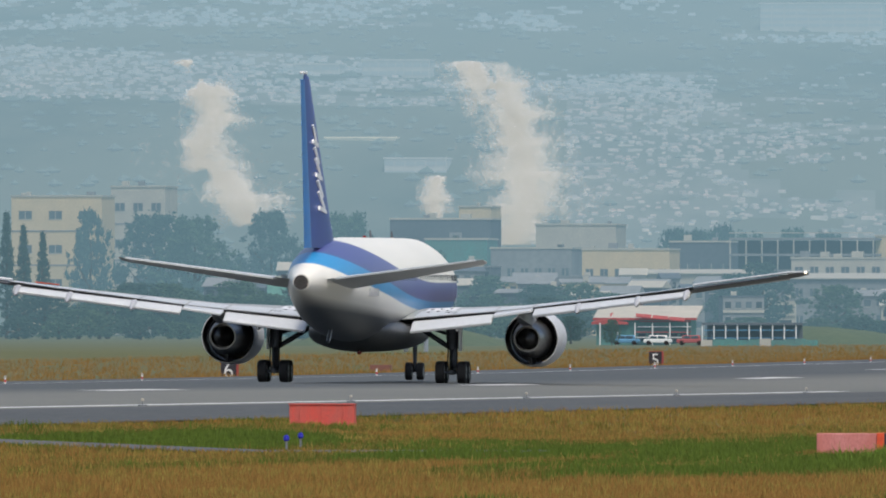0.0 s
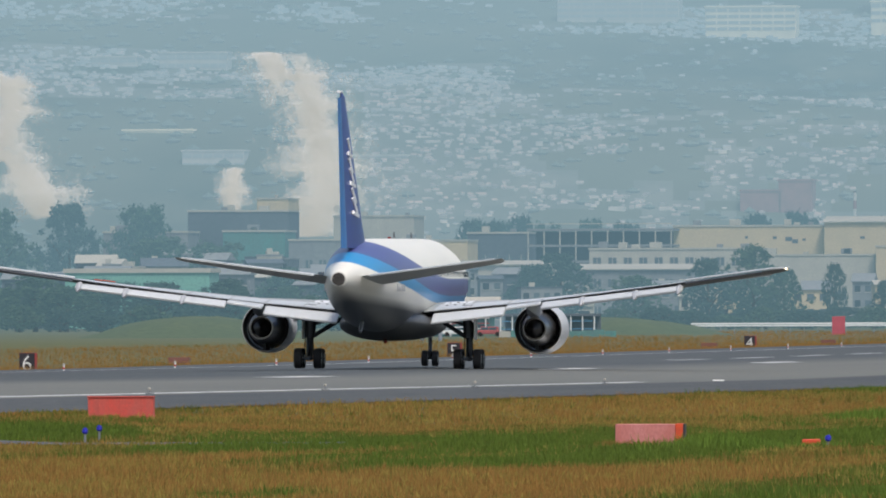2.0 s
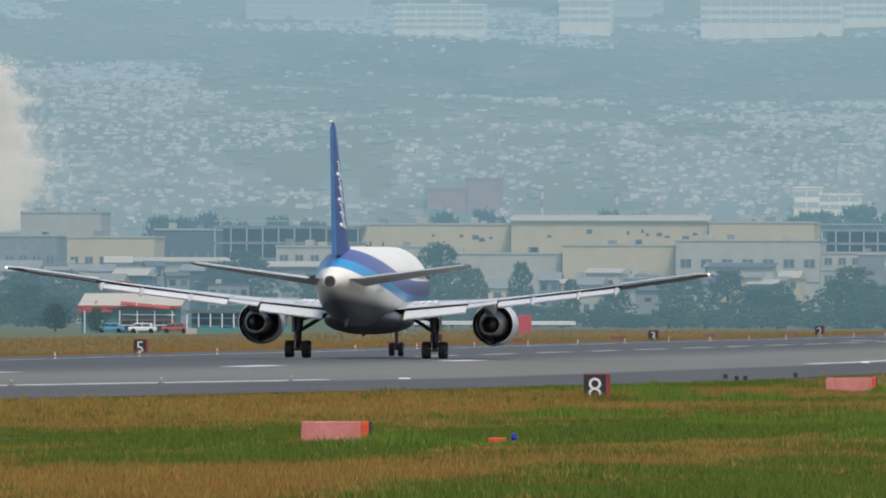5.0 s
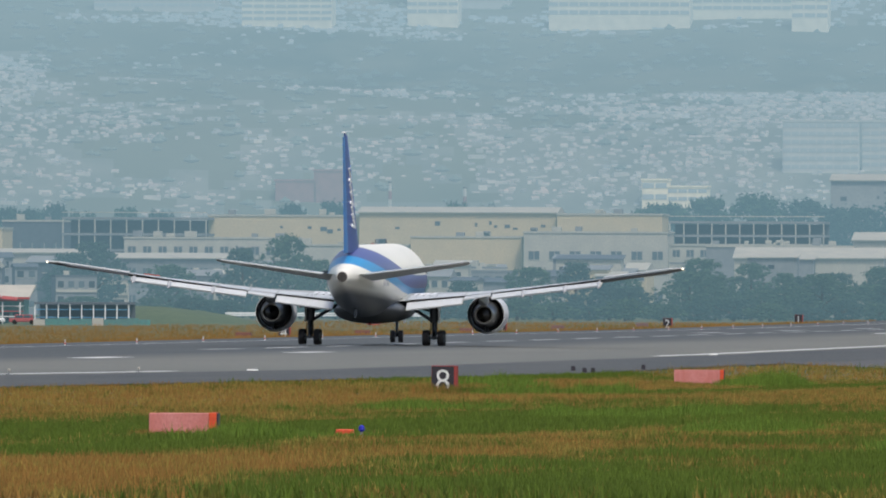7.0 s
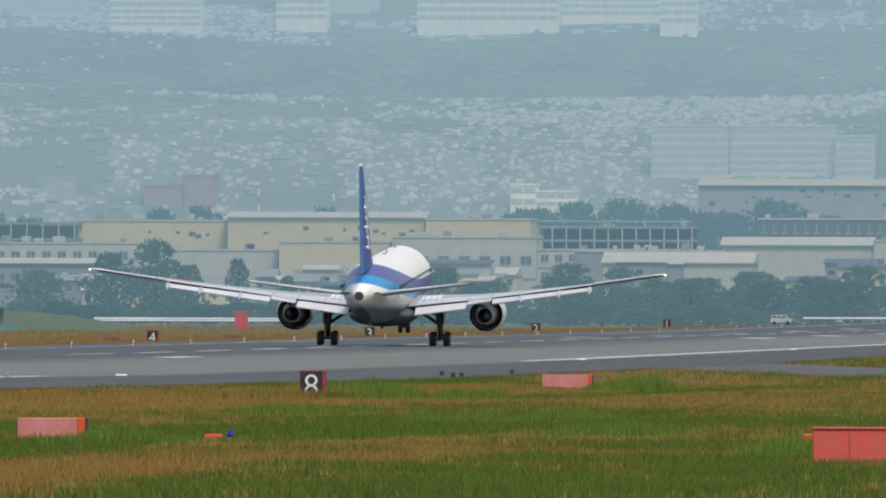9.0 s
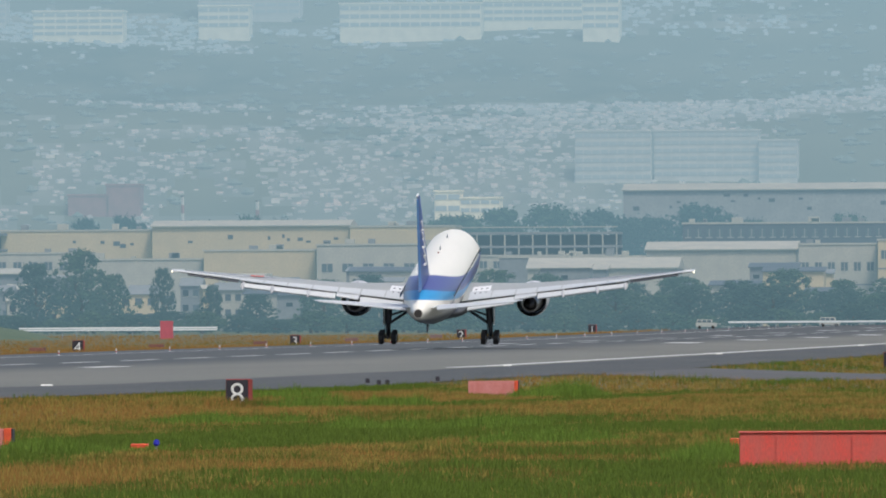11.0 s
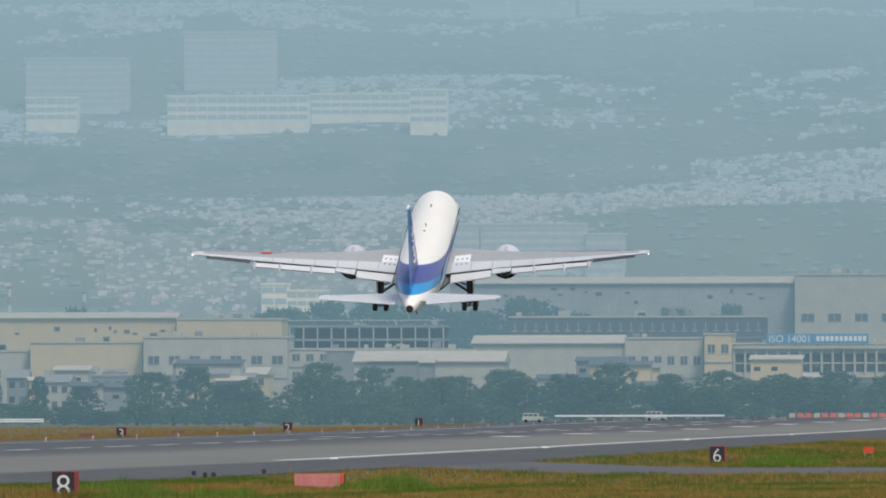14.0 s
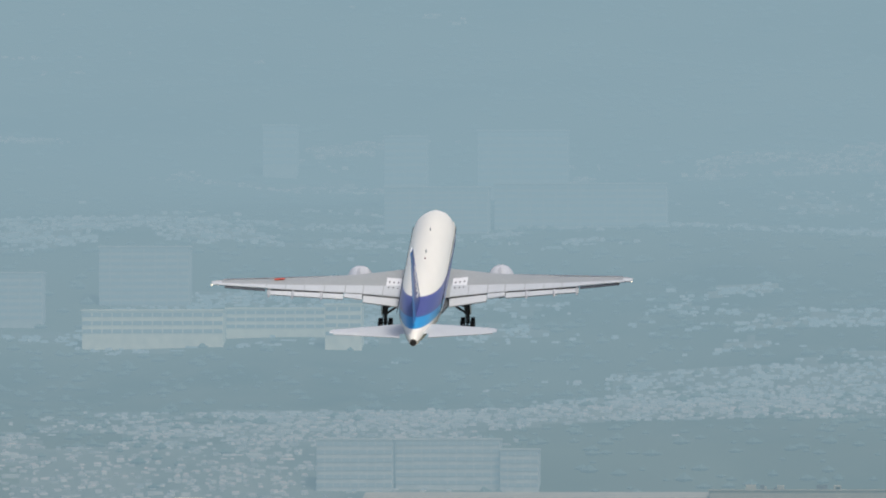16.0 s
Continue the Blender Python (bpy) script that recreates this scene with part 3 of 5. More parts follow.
    part("axle", tube((-.45, 22.76, .47), (.45, 22.76, .47), .06), M_GEAR, gear)
    for s in (-1, 1):
        part("gear_door", bevelled(boxes((s * .52, s * .56, 22.4, 24.2, 1.5, 2.5)), .015), M_SKIN_WHITE, gear)
        wheel_at(gear, s * .31, 22.76, .47, .47, .36)
    # fin and rudder
    def upright(y0, y1, z, t):
        n = 8
        pts = [(y0 + (y1 - y0) * (i / n) ** 1.4, t * (math.sqrt(i / n) * (1 - i / n) * 1.7 + .05)) for i in range(n + 1)]
        return [(w, y, z) for y, w in pts] + [(-w, y, z) for y, w in pts[::-1]]
    smooth(part("fin", loft([upright(-14.3, -23.6, 7.0, .42), upright(-16.3, -24.0, 8.2, .4), upright(-25.2, -26.7, 15.55, .2), upright(-25.9, -26.75, 15.8, .08)]), M_INDIGO, ap, "indigo-blue tail fin"), 60)
    smooth(part("rudder", loft([upright(-23.65, -25.9, 7.0, .2), upright(-24.05, -26.1, 8.2, .18), upright(-26.75, -28.0, 15.5, .1)]), M_SKYBLUE, ap, "sky-blue rudder"), 60)
    part("fin_tip_cap", bevelled(boxes((-.1, .1, -27.6, -25.9, 15.78, 15.92)), .03), M_SKIN_WHITE, ap)
    for side in (-1, 1):
        for k in range(8):
            z0 = 8.5 + k * .56
            mid = -20.3 - (z0 - 8.5) * .80
            half = 1.5 - .08 * k
            off = side * (.285 - (z0 - 8.5) * .02)
            bm = bmesh.new()
            pts = [(mid + half, z0), (mid + half - .5, z0 - .1), (mid - half, z0 + .75), (mid - half + .5, z0 + .85)] if k % 3 else [(mid + half, z0 + .42), (mid + half - .1, z0 + .22), (mid - half, z0 + .44), (mid - half + .1, z0 + .64)]
            a = [bm.verts.new((off, y, z)) for y, z in pts]
            b = [bm.verts.new((off - side * .1, y, z)) for y, z in pts]
            bm.faces.new(a)
            bm.faces.new(b)
            for i in range(4):
                bm.faces.new((a[i], a[(i + 1) % 4], b[(i + 1) % 4], b[i]))
            part("tail_bar", bm, M_SKIN_WHITE, ap, "slanted white bar of the tail mark")
    for y, z in ((12.0, 7.5), (2.5, 7.52)):
        part("antenna", loft([[(-.04, y + .3, z), (.04, y + .3, z), (.04, y - .3, z), (-.04, y - .3, z)], [(-.02, y - .1, z + .4), (.02, y - .1, z + .4), (.02, y - .4, z + .4), (-.02, y - .4, z + .4)]]), M_SLATE, ap)
    smooth(part("beacon", loft([ring_y(0, 0, 7.55, .1, .01, 12), ring_y(-.25, 0, 7.58, .1, .08, 12)]), M_BEACON, ap, "red beacon lamp"))
    smooth(part("belly_beacon", loft([ring_y(-2.0, 0, 1.62, .1, .1, 12), ring_y(-2.12, 0, 1.6, .13, .12, 12), ring_y(-2.25, 0, 1.62, .06, .06, 12)]), M_BEACON, ap, "red beacon lamp under the belly"))
    part("tail_skid", tube((0, -14.5, 2.95), (0, -15.6, 2.2), .12, .09), M_STEEL, ap, "extended tail skid")
    return ap


def wheel_at(parent, x, y, z, r, w):
    wheel = new("wheel")
    wheel.parent = parent
    n = 28
    prof = [(-w / 2, r * .62), (-w / 2, r * .9), (-w * .36, r), (w * .36, r), (w / 2, r * .9), (w / 2, r * .62)]
    smooth(part("tyre", loft([[(x + a, y + b * math.cos(2 * math.pi * i / n), z + b * math.sin(2 * math.pi * i / n)) for i in range(n)] for a, b in prof], cap=False), M_RUBBER, wheel, "black tyre"))
    part("rim", tube((x - w * .46, y, z), (x + w * .46, y, z), r * .63, n=20), M_STEEL, wheel, "grey wheel rim")


plane = airliner()


# ---- signs, lights and boxes beside the runway ----
def distance_sign(x, y, digit, w=1.05, h=1.15):
    z = land(x, y)
    ob = new("distance_sign")
    ob.matrix_basis = pose(x, y, z - .1, 0, 0, -13)
    tagged(ob, "black runway distance sign with a white numeral " + digit + ", red sides", "runway sign", "runway distance signs")
    part("housing", bevelled(boxes((-w / 2, w / 2, -.14, .36, .08, h)), .02), M_SIGN_RED, ob, "red sign housing")
    part("face", boxes((-w / 2 + .03, w / 2 - .03, -.165, -.142, .11, h - .03)), M_BLACK, ob, "black face")
    for s in (-1, 1):
        part("leg", tube((s * w * .32, 0, 0), (s * w * .32, 0, .1), .035), M_STEEL, ob)
    cu = bpy.data.curves.new("numeral", "FONT")
    cu.body, cu.size, cu.extrude, cu.align_x = digit, 1.1 * h, .012, "CENTER"
    cu.offset = -.012
    tx = new("numeral", cu)
    tx.parent = ob
    tx.matrix_basis = pose(0, -.178, h * .5 - .38 * h, 90, 0, 0)
    cu.materials.append(M_WHITE)
    return ob


distance_sign(-59.93, 760, "8", 1.0, 1.22)
distance_sign(-59.86, 1370, "6", 1.15, 1.3)
for k, d in enumerate("654321"):
    distance_sign(-172.4, 1361.0 + 304.8 * k, d, 1.25, 1.5)


def edge_light(x, y):
    z = land(x, y)
    ob = new("runway_edge_light")
    ob.matrix_basis = pose(x, y, z)
    tagged(ob, "small white runway edge light on a short stem", "runway light", "runway edge lights")
    part("base", tube((0, 0, -.02), (0, 0, .06), .16), M_STEEL, ob)
    part("stem", tube((0, 0, .05), (0, 0, .2), .03), M_STEEL, ob)
    part("lamp", loft([[(r * math.cos(i * math.pi / 6), r * math.sin(i * math.pi / 6), zz) for i in range(12)] for zz, r in ((.18, .045), (.20, .06), (.25, .056), (.28, .03))]), M_PALE, ob, "white lamp head")
    return ob


first = edge_light(-83.4, 634.7)
for k in (1, 2, 3, 4):
    y = 634.7 + 60 * k
    copy_thing(first, pose(-83.4, y, land(-83.4, y)))


def banded_light(x, y):
    ob = new("runway_edge_post")
    ob.matrix_basis = pose(x, y, land(x, y))
    tagged(ob, "red and white banded post with a runway lamp", "runway light", "banded runway posts")
    part("post", tube((0, 0, -.02), (0, 0, .36), .055), M_WHITE, ob)
    part("red_band", tube((0, 0, .1), (0, 0, .22), .06), M_CRIMSON, ob)
    part("lamp", loft([[(r * math.cos(i * math.pi / 6), r * math.sin(i * math.pi / 6), zz) for i in range(12)] for zz, r in ((.35, .06), (.38, .085), (.44, .08), (.47, .03))]), M_PALE, ob, "white lamp head")
    return ob


post = banded_light(-146.5, 814.7)
for k in range(4, 40):
    y = 634.7 + 60 * k
    copy_thing(post, pose(-146.5, y, land(-146.5, y)))


def marker_box(x0, x1, y, h, front, label, depth=.5, end_on=True):
    z = land((x0 + x1) / 2, y)
    ob = new("marker_box")
    ob.matrix_basis = pose((x0 + x1) / 2, y, z)
    tagged(ob, label, "marker box", "red marker boxes")
    w = x1 - x0
    part("front_panel", bevelled(boxes((-w / 2, w / 2 - (.18 if end_on else 0), 0, depth, -.05, h)), .015), front, ob)
    if not end_on:
        for k in range(3):
            px = -w / 2 + w * (k + .5) / 3
            part("rib", boxes((px - .02, px + .02, -.03, -.002, -.02, h - .03)), front, ob)
        part("top_edge", bevelled(boxes((-w / 2 - .02, w / 2 + .02, -.03, depth + .02, h + .002, h + .04)), .01), front, ob)
    if end_on:
        part("end_panel", bevelled(boxes((w / 2 - .18, w / 2, -.02, depth + .02, -.05, h + .01)), .015), M_ORANGE, ob, "bright red end panel")
        part("end_cap", boxes((w / 2, w / 2 + .04, .02, depth, -.05, h)), M_BLACK, ob)
    return ob


marker_box(-66.64, -64.73, 540.0, .62, M_RED, "faded red marker box standing in the grass", end_on=False)
marker_box(-42.04, -40.42, 443.5, .54, M_PINK, "sun-bleached pink marker box with a red end in grass")
marker_box(-60.11, -57.69, 904.5, .78, M_PINK, "sun-bleached pink marker box with a red end in grass")
marker_box(-19.07, -14.58, 367.5, .7, M_RED, "long faded red marker box standing in the grass", end_on=False)


def low_plate(x, y, w, h, material, name, label, d=.35):
    ob = tagged(part(name, bevelled(boxes((-w / 2, w / 2, -d / 2, d / 2, -.02, h)), .02), material), label, name.replace("_", " "))
    ob.matrix_basis = pose(x, y, land(x, y) - .03)
    return ob


for y in (935, 1296, 1575, 1840, 2100):
    low_plate(-83.4, y, .55, .1, M_WHITE, "flush_light", "white flush runway light housing", .6)
low_plate(-37.76, 448.5, .42, .17, M_ORANGE, "ground_plate", "flat orange plate lying in the grass")
low_plate(-22.62, 434.0, .22, .3, M_ORANGE, "ground_plate", "small orange block beside a red marker box")
for u, y in ((-72.13, 1003.5),
        (-70.13, 984.0),
        (-69.82, 986.0),
        (-70.59, 1036.5)):
    low_plate(u, y, .22, .28, M_BLACK, "shoulder_stub", "small dark stub at the runway shoulder")
for y in (1520, 2007, 2162, 2318, 2475, 2640):
    low_plate(-180, y, 1.7, .62, M_BRICK, "ground_cover_box", "low rust-brown box in the dry grass", 1.2)


def taxi_light(x, y):
    ob = new("taxiway_light")
    ob.matrix_basis = pose(x, y, land(x, y))
    tagged(ob, "small blue taxiway light in the grass", "taxiway light", "blue taxiway lights")
    part("stem", tube((0, 0, -.02), (0, 0, .25), .03), M_STEEL, ob)
    part("lamp", loft([[(r * math.cos(i * math.pi / 6), r * math.sin(i * math.pi / 6), zz) for i in range(12)] for zz, r in ((.24, .05), (.28, .08), (.36, .07), (.40, .03))]), M_BLUE_LAMP, ob, "blue glass lamp")
    return ob


taxi_light(-58.2, 474.0)
taxi_light(-57.21, 463.0)
taxi_light(-36.94, 443.5).location.z -= .13

# ---- hills and the far town ----
rng = np.random.default_rng(7)


def hill_z(x, y):
    """Hillside that climbs steadily beyond the town edge."""
    r = math.hypot(x, y)
    s = max(0.0, (r - 3560) / 1390)
    b = noise.noise((x * .0035, y * .0035, 3.1)) * 9 + noise.noise((x * .012, y * .012, 8.2)) * 3.5
    return 2.0 + 17 * min(1, s * 8) + 172 * s ** 1.05 + b * min(1, s * 4)


def built_up(x, y):
    """Where the hillside is covered by houses: belts along the slope, broken up by woods."""
    r, a = math.hypot(x, y), math.atan2(x, y)
    r += 22 * noise.noise((x * .011, y * .004, 4.4))
    belt = -.55 if a > -.105 else -1.1
    if a > -.108 and 3560 < r < 3825:
        belt = .30
    elif a < -.10 and 3800 < r < 3900:
        belt = .22
    elif 3950 < r < 4035 or 4110 < r < 4180 or 4290 < r < 4380:
        belt = .10
    if a > -.053 and r < 3780:
        belt = -.5
    elif a > -.045 and 3780 < r < 3900:
        belt = .15
    if 4600 < r:
        belt = -.6
    return belt + .95 * noise.noise((x * .009, y * .006, 1.7)) + .6 * noise.noise((x * .04, y * .035, 5.5)) + .3 * noise.noise((x * .13, y * .1, 2.5))


ang = [radians(a) for a in list(np.linspace(-26, -9.2, 40)) + list(np.linspace(-9.1, .6, 400)) + list(np.linspace(1, 18, 40))]
rad = [3540 + 1425 * (i / 170) for i in range(171)]
def joined(name, verts, faces, mats, idx=None, smooth_it=False):
    me = bpy.data.meshes.new(name)
    me.from_pydata(verts, [], faces)
    for m in mats:
        me.materials.append(m)
    if idx is not None:
        me.polygons.foreach_set("material_index", idx)
    if smooth_it:
        me.shade_smooth()
    return new(name, me)


hv = [(r * math.sin(a), r * math.cos(a), hill_z(r * math.sin(a), r * math.cos(a))) for r in rad for a in ang]
na = len(ang)
hf = [(i * na + k, i * na + k + 1, (i + 1) * na + k + 1, (i + 1) * na + k) for i in range(len(rad) - 1) for k in range(na - 1)]
hm = [1 if built_up(hv[f[0]][0], hv[f[0]][1]) > .1 else 0 for f in hf]
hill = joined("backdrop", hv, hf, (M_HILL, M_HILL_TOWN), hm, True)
tagged(hill, "hazy blue-green wooded hillside far behind the airfield", "hill", kind="structure")


def far_houses(count):
    vs, fs, mi = [], [], []
    made = 0
    while made < count:
        a = rng.uniform(radians(-11.5), radians(3.5))
        r = 3600 + 1330 * rng.random() ** .8
        x, y = r * math.sin(a), r * math.cos(a)
        if built_up(x, y) < rng.normal(.12, .1):
            continue
        made += 1
        w, d, h, rf = rng.uniform(.5, 1.7), rng.uniform(.6, 1.8), rng.uniform(.25, .7), rng.uniform(.15, .4)
        if rng.random() < .06:
            w, h, rf = w * 2.2, h * 1.5, .1
        z = hill_z(x, y) - .3
        th = rng.normal(0, .3)
        c, s = math.cos(th), math.sin(th)
        o = len(vs)
        for px, py, pz in ((-w, -d, 0), (w, -d, 0), (w, d, 0), (-w, d, 0), (-w, -d, h), (w, -d, h), (w, d, h), (-w, d, h), (-w * .9, 0, h + rf), (w * .9, 0, h + rf)):
            vs.append((x + (px * c - py * s) / 2, y + (px * s + py * c) / 2, z + pz))
        for f in ((0, 1, 5, 4), (1, 2, 6, 5), (2, 3, 7, 6), (3, 0, 4, 7)):
            fs.append(tuple(o + i for i in f))
            mi.append(0)
        for f in ((4, 5, 9, 8), (6, 7, 8, 9), (5, 6, 9), (7, 4, 8)):
            fs.append(tuple(o + i for i in f))
            mi.append(1)
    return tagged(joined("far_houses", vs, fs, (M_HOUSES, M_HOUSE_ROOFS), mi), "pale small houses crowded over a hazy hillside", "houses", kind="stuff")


far_houses(32000)

# eight-sided lump
LUMP_V = np.array([(1, 0, 0), (-1, 0, 0), (0, 1, 0), (0, -1, 0), (0, 0, 1), (0, 0, -1)], float)
LUMP_F = [(a, b, c) for a, b in ((0, 2), (2, 1), (1, 3), (3, 0)) for c in (4, 5)]


def clumps(name, spots, material, label, category):
    """Rough leafy lumps: (x, y, z, radius, height)."""
    vs, fs = [], []
    for x, y, z, r, h in spots:
        o = len(vs)
        vs += (LUMP_V * rng.uniform(.7, 1.25, (len(LUMP_V), 1)) * (r, r, h) + (x, y, z)).tolist()
        fs += [tuple(o + i for i in f) for f in LUMP_F]
    return tagged(joined(name, vs, fs, (material,)), label, category, kind="stuff")


spots = []
while len(spots) < 17000:
    a, r = rng.uniform(radians(-11.5), radians(3.5)), rng.uniform(3580, 4940)
    x, y = r * math.sin(a), r * math.cos(a)
    if built_up(x, y) > rng.normal(.24, .2):
        continue
    k = rng.uniform(.6, 1.6)
    spots.append((x, y, hill_z(x, y) + k * .2, k * 1.2, k * .7))
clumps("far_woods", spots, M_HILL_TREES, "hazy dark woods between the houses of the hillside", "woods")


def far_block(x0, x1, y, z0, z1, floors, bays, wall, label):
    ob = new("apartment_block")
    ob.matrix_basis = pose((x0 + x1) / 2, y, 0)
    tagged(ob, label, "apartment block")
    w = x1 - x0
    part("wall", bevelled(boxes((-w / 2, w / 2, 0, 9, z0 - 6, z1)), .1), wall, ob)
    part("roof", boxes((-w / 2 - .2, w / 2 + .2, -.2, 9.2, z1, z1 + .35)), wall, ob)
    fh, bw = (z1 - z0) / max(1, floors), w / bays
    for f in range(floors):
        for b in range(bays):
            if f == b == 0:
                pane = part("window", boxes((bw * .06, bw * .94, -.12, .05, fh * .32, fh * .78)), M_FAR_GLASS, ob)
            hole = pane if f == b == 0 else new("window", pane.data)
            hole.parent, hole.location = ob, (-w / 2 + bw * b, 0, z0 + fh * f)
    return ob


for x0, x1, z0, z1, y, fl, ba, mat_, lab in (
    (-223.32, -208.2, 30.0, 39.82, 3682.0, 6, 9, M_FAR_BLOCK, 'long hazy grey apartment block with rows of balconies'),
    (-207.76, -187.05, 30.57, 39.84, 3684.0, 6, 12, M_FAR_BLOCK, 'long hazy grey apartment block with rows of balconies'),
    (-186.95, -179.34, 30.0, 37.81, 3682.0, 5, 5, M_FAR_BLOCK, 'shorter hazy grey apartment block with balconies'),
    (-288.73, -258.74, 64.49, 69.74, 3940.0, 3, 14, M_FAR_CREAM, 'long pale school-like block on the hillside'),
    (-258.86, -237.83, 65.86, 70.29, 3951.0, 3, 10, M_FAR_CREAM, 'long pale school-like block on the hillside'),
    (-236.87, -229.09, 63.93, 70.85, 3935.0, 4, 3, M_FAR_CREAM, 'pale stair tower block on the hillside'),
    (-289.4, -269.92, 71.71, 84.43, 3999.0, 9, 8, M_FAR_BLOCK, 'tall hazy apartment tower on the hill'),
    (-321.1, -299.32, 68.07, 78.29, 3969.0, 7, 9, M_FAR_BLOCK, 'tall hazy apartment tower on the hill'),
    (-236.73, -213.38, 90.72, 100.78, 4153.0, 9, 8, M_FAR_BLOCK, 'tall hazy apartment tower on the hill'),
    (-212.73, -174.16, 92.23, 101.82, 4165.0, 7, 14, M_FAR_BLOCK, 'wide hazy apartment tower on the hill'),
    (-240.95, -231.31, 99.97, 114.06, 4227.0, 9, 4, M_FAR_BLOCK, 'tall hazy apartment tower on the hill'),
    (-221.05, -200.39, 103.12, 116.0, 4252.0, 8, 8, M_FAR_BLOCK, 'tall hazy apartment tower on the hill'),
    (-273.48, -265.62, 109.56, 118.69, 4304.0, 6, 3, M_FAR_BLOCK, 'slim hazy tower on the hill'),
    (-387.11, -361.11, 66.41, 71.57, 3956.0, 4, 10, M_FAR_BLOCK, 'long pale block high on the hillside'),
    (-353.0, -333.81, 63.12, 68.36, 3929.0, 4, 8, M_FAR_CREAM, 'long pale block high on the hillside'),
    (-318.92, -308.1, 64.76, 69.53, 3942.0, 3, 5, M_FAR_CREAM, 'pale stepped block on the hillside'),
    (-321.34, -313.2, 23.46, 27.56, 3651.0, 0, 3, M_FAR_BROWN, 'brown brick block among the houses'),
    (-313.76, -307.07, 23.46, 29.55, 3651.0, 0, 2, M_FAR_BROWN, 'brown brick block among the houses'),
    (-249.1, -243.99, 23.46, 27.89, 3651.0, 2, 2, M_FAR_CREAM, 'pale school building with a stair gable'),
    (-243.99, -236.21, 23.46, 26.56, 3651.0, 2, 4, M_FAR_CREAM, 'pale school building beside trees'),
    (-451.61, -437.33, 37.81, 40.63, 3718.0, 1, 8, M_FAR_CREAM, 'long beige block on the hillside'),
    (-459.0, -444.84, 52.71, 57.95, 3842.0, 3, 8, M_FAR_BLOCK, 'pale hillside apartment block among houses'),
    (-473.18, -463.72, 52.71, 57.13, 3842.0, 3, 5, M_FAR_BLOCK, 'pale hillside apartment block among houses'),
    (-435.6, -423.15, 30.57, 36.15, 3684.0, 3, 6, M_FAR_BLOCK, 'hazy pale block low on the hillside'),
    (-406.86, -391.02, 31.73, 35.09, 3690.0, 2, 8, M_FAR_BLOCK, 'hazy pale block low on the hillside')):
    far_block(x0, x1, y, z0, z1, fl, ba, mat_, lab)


# ---- the works and town edge beyond the runway ----
def works(x0, x1, y, z1, wall, label, floors=2, bays=8, roof="flat", depth=18, name="factory_building", glass=M_DUSTY_GLASS, band=False):
    z0 = 1.6
    ob = new(name)
    ob.matrix_basis = pose((x0 + x1) / 2, y, z0)
    tagged(ob, label, "building")
    w, h = x1 - x0, z1 - z0
    part("wall", bevelled(boxes((-w / 2, w / 2, 0, depth, -.3, h)), .05), wall, ob)
    if roof == "flat":
        part("roof", boxes((-w / 2 - .15, w / 2 + .15, -.15, depth + .15, h, h + .35)), M_PALE, ob, "pale parapet")
    else:
        rise = float(roof)
        part("roof", loft([[(s * (w / 2 + .3), -.5, h), (s * (w / 2 + .3), -.5, h + .18), (s * (w / 2 + .3), depth / 2, h + rise), (s * (w / 2 + .3), depth + .5, h + .18), (s * (w / 2 + .3), depth + .5, h)] for s in (-1, 1)]), M_PALE, ob, "low pitched metal roof")
    if roof == "flat" and w > 5:
        for k in range(int(w / 5)):
            rx, rs = rng.uniform(-w / 2 + 1, w / 2 - 1.5), rng.uniform(.4, 1.1)
            part("roof_unit", bevelled(boxes((rx, rx + rs * rng.uniform(1, 2.5), 1, 3, h + .352, h + .35 + rs)), .05), M_GREY if k % 2 else M_PALE, ob, "roof vent unit")
    for k in range(1, int(w / 4)):
        jx = -w / 2 + k * w / int(w / 4)
        part("cladding_joint", boxes((jx - .05, jx + .05, -.04, -.004, 0, h - .05)), wall, ob)
    fh, bw = h / max(1, floors), w / bays
    for f in range(floors):
        for b in range(bays):
            x, z = -w / 2 + bw * (b + .25), fh * (f + .35)
            ww, wh = min(bw * .52, 2.4), min(fh * .4, 1.5)
            win = part("window", boxes((x, x + ww, -.05, .04, z, z + wh)), glass, ob)
            part("sill", boxes((x - .08, x + ww + .08, -.09, -.02, z - .12, z)), M_PALE, win)
            part("mullion", boxes((x + ww / 2 - .05, x + ww / 2 + .05, -.08, -.052, z, z + wh)), M_PALE, win)
        if f:
            part("floor_band", boxes((-w / 2 + .02, w / 2 - .02, -.1, -.006, fh * f - .12, fh * f + .12)), M_GREY, ob)
    if not floors:
        for k in range(int(w / 4)):
            x = rng.uniform(-w / 2 + 1, w / 2 - 2)
            z = h - rng.uniform(1.2, 4.5)
            part("vent_louvre", boxes((x, x + rng.uniform(.4, 1.3), -.07, .03, z, z + rng.uniform(.3, .8))), glass, ob)
    return ob



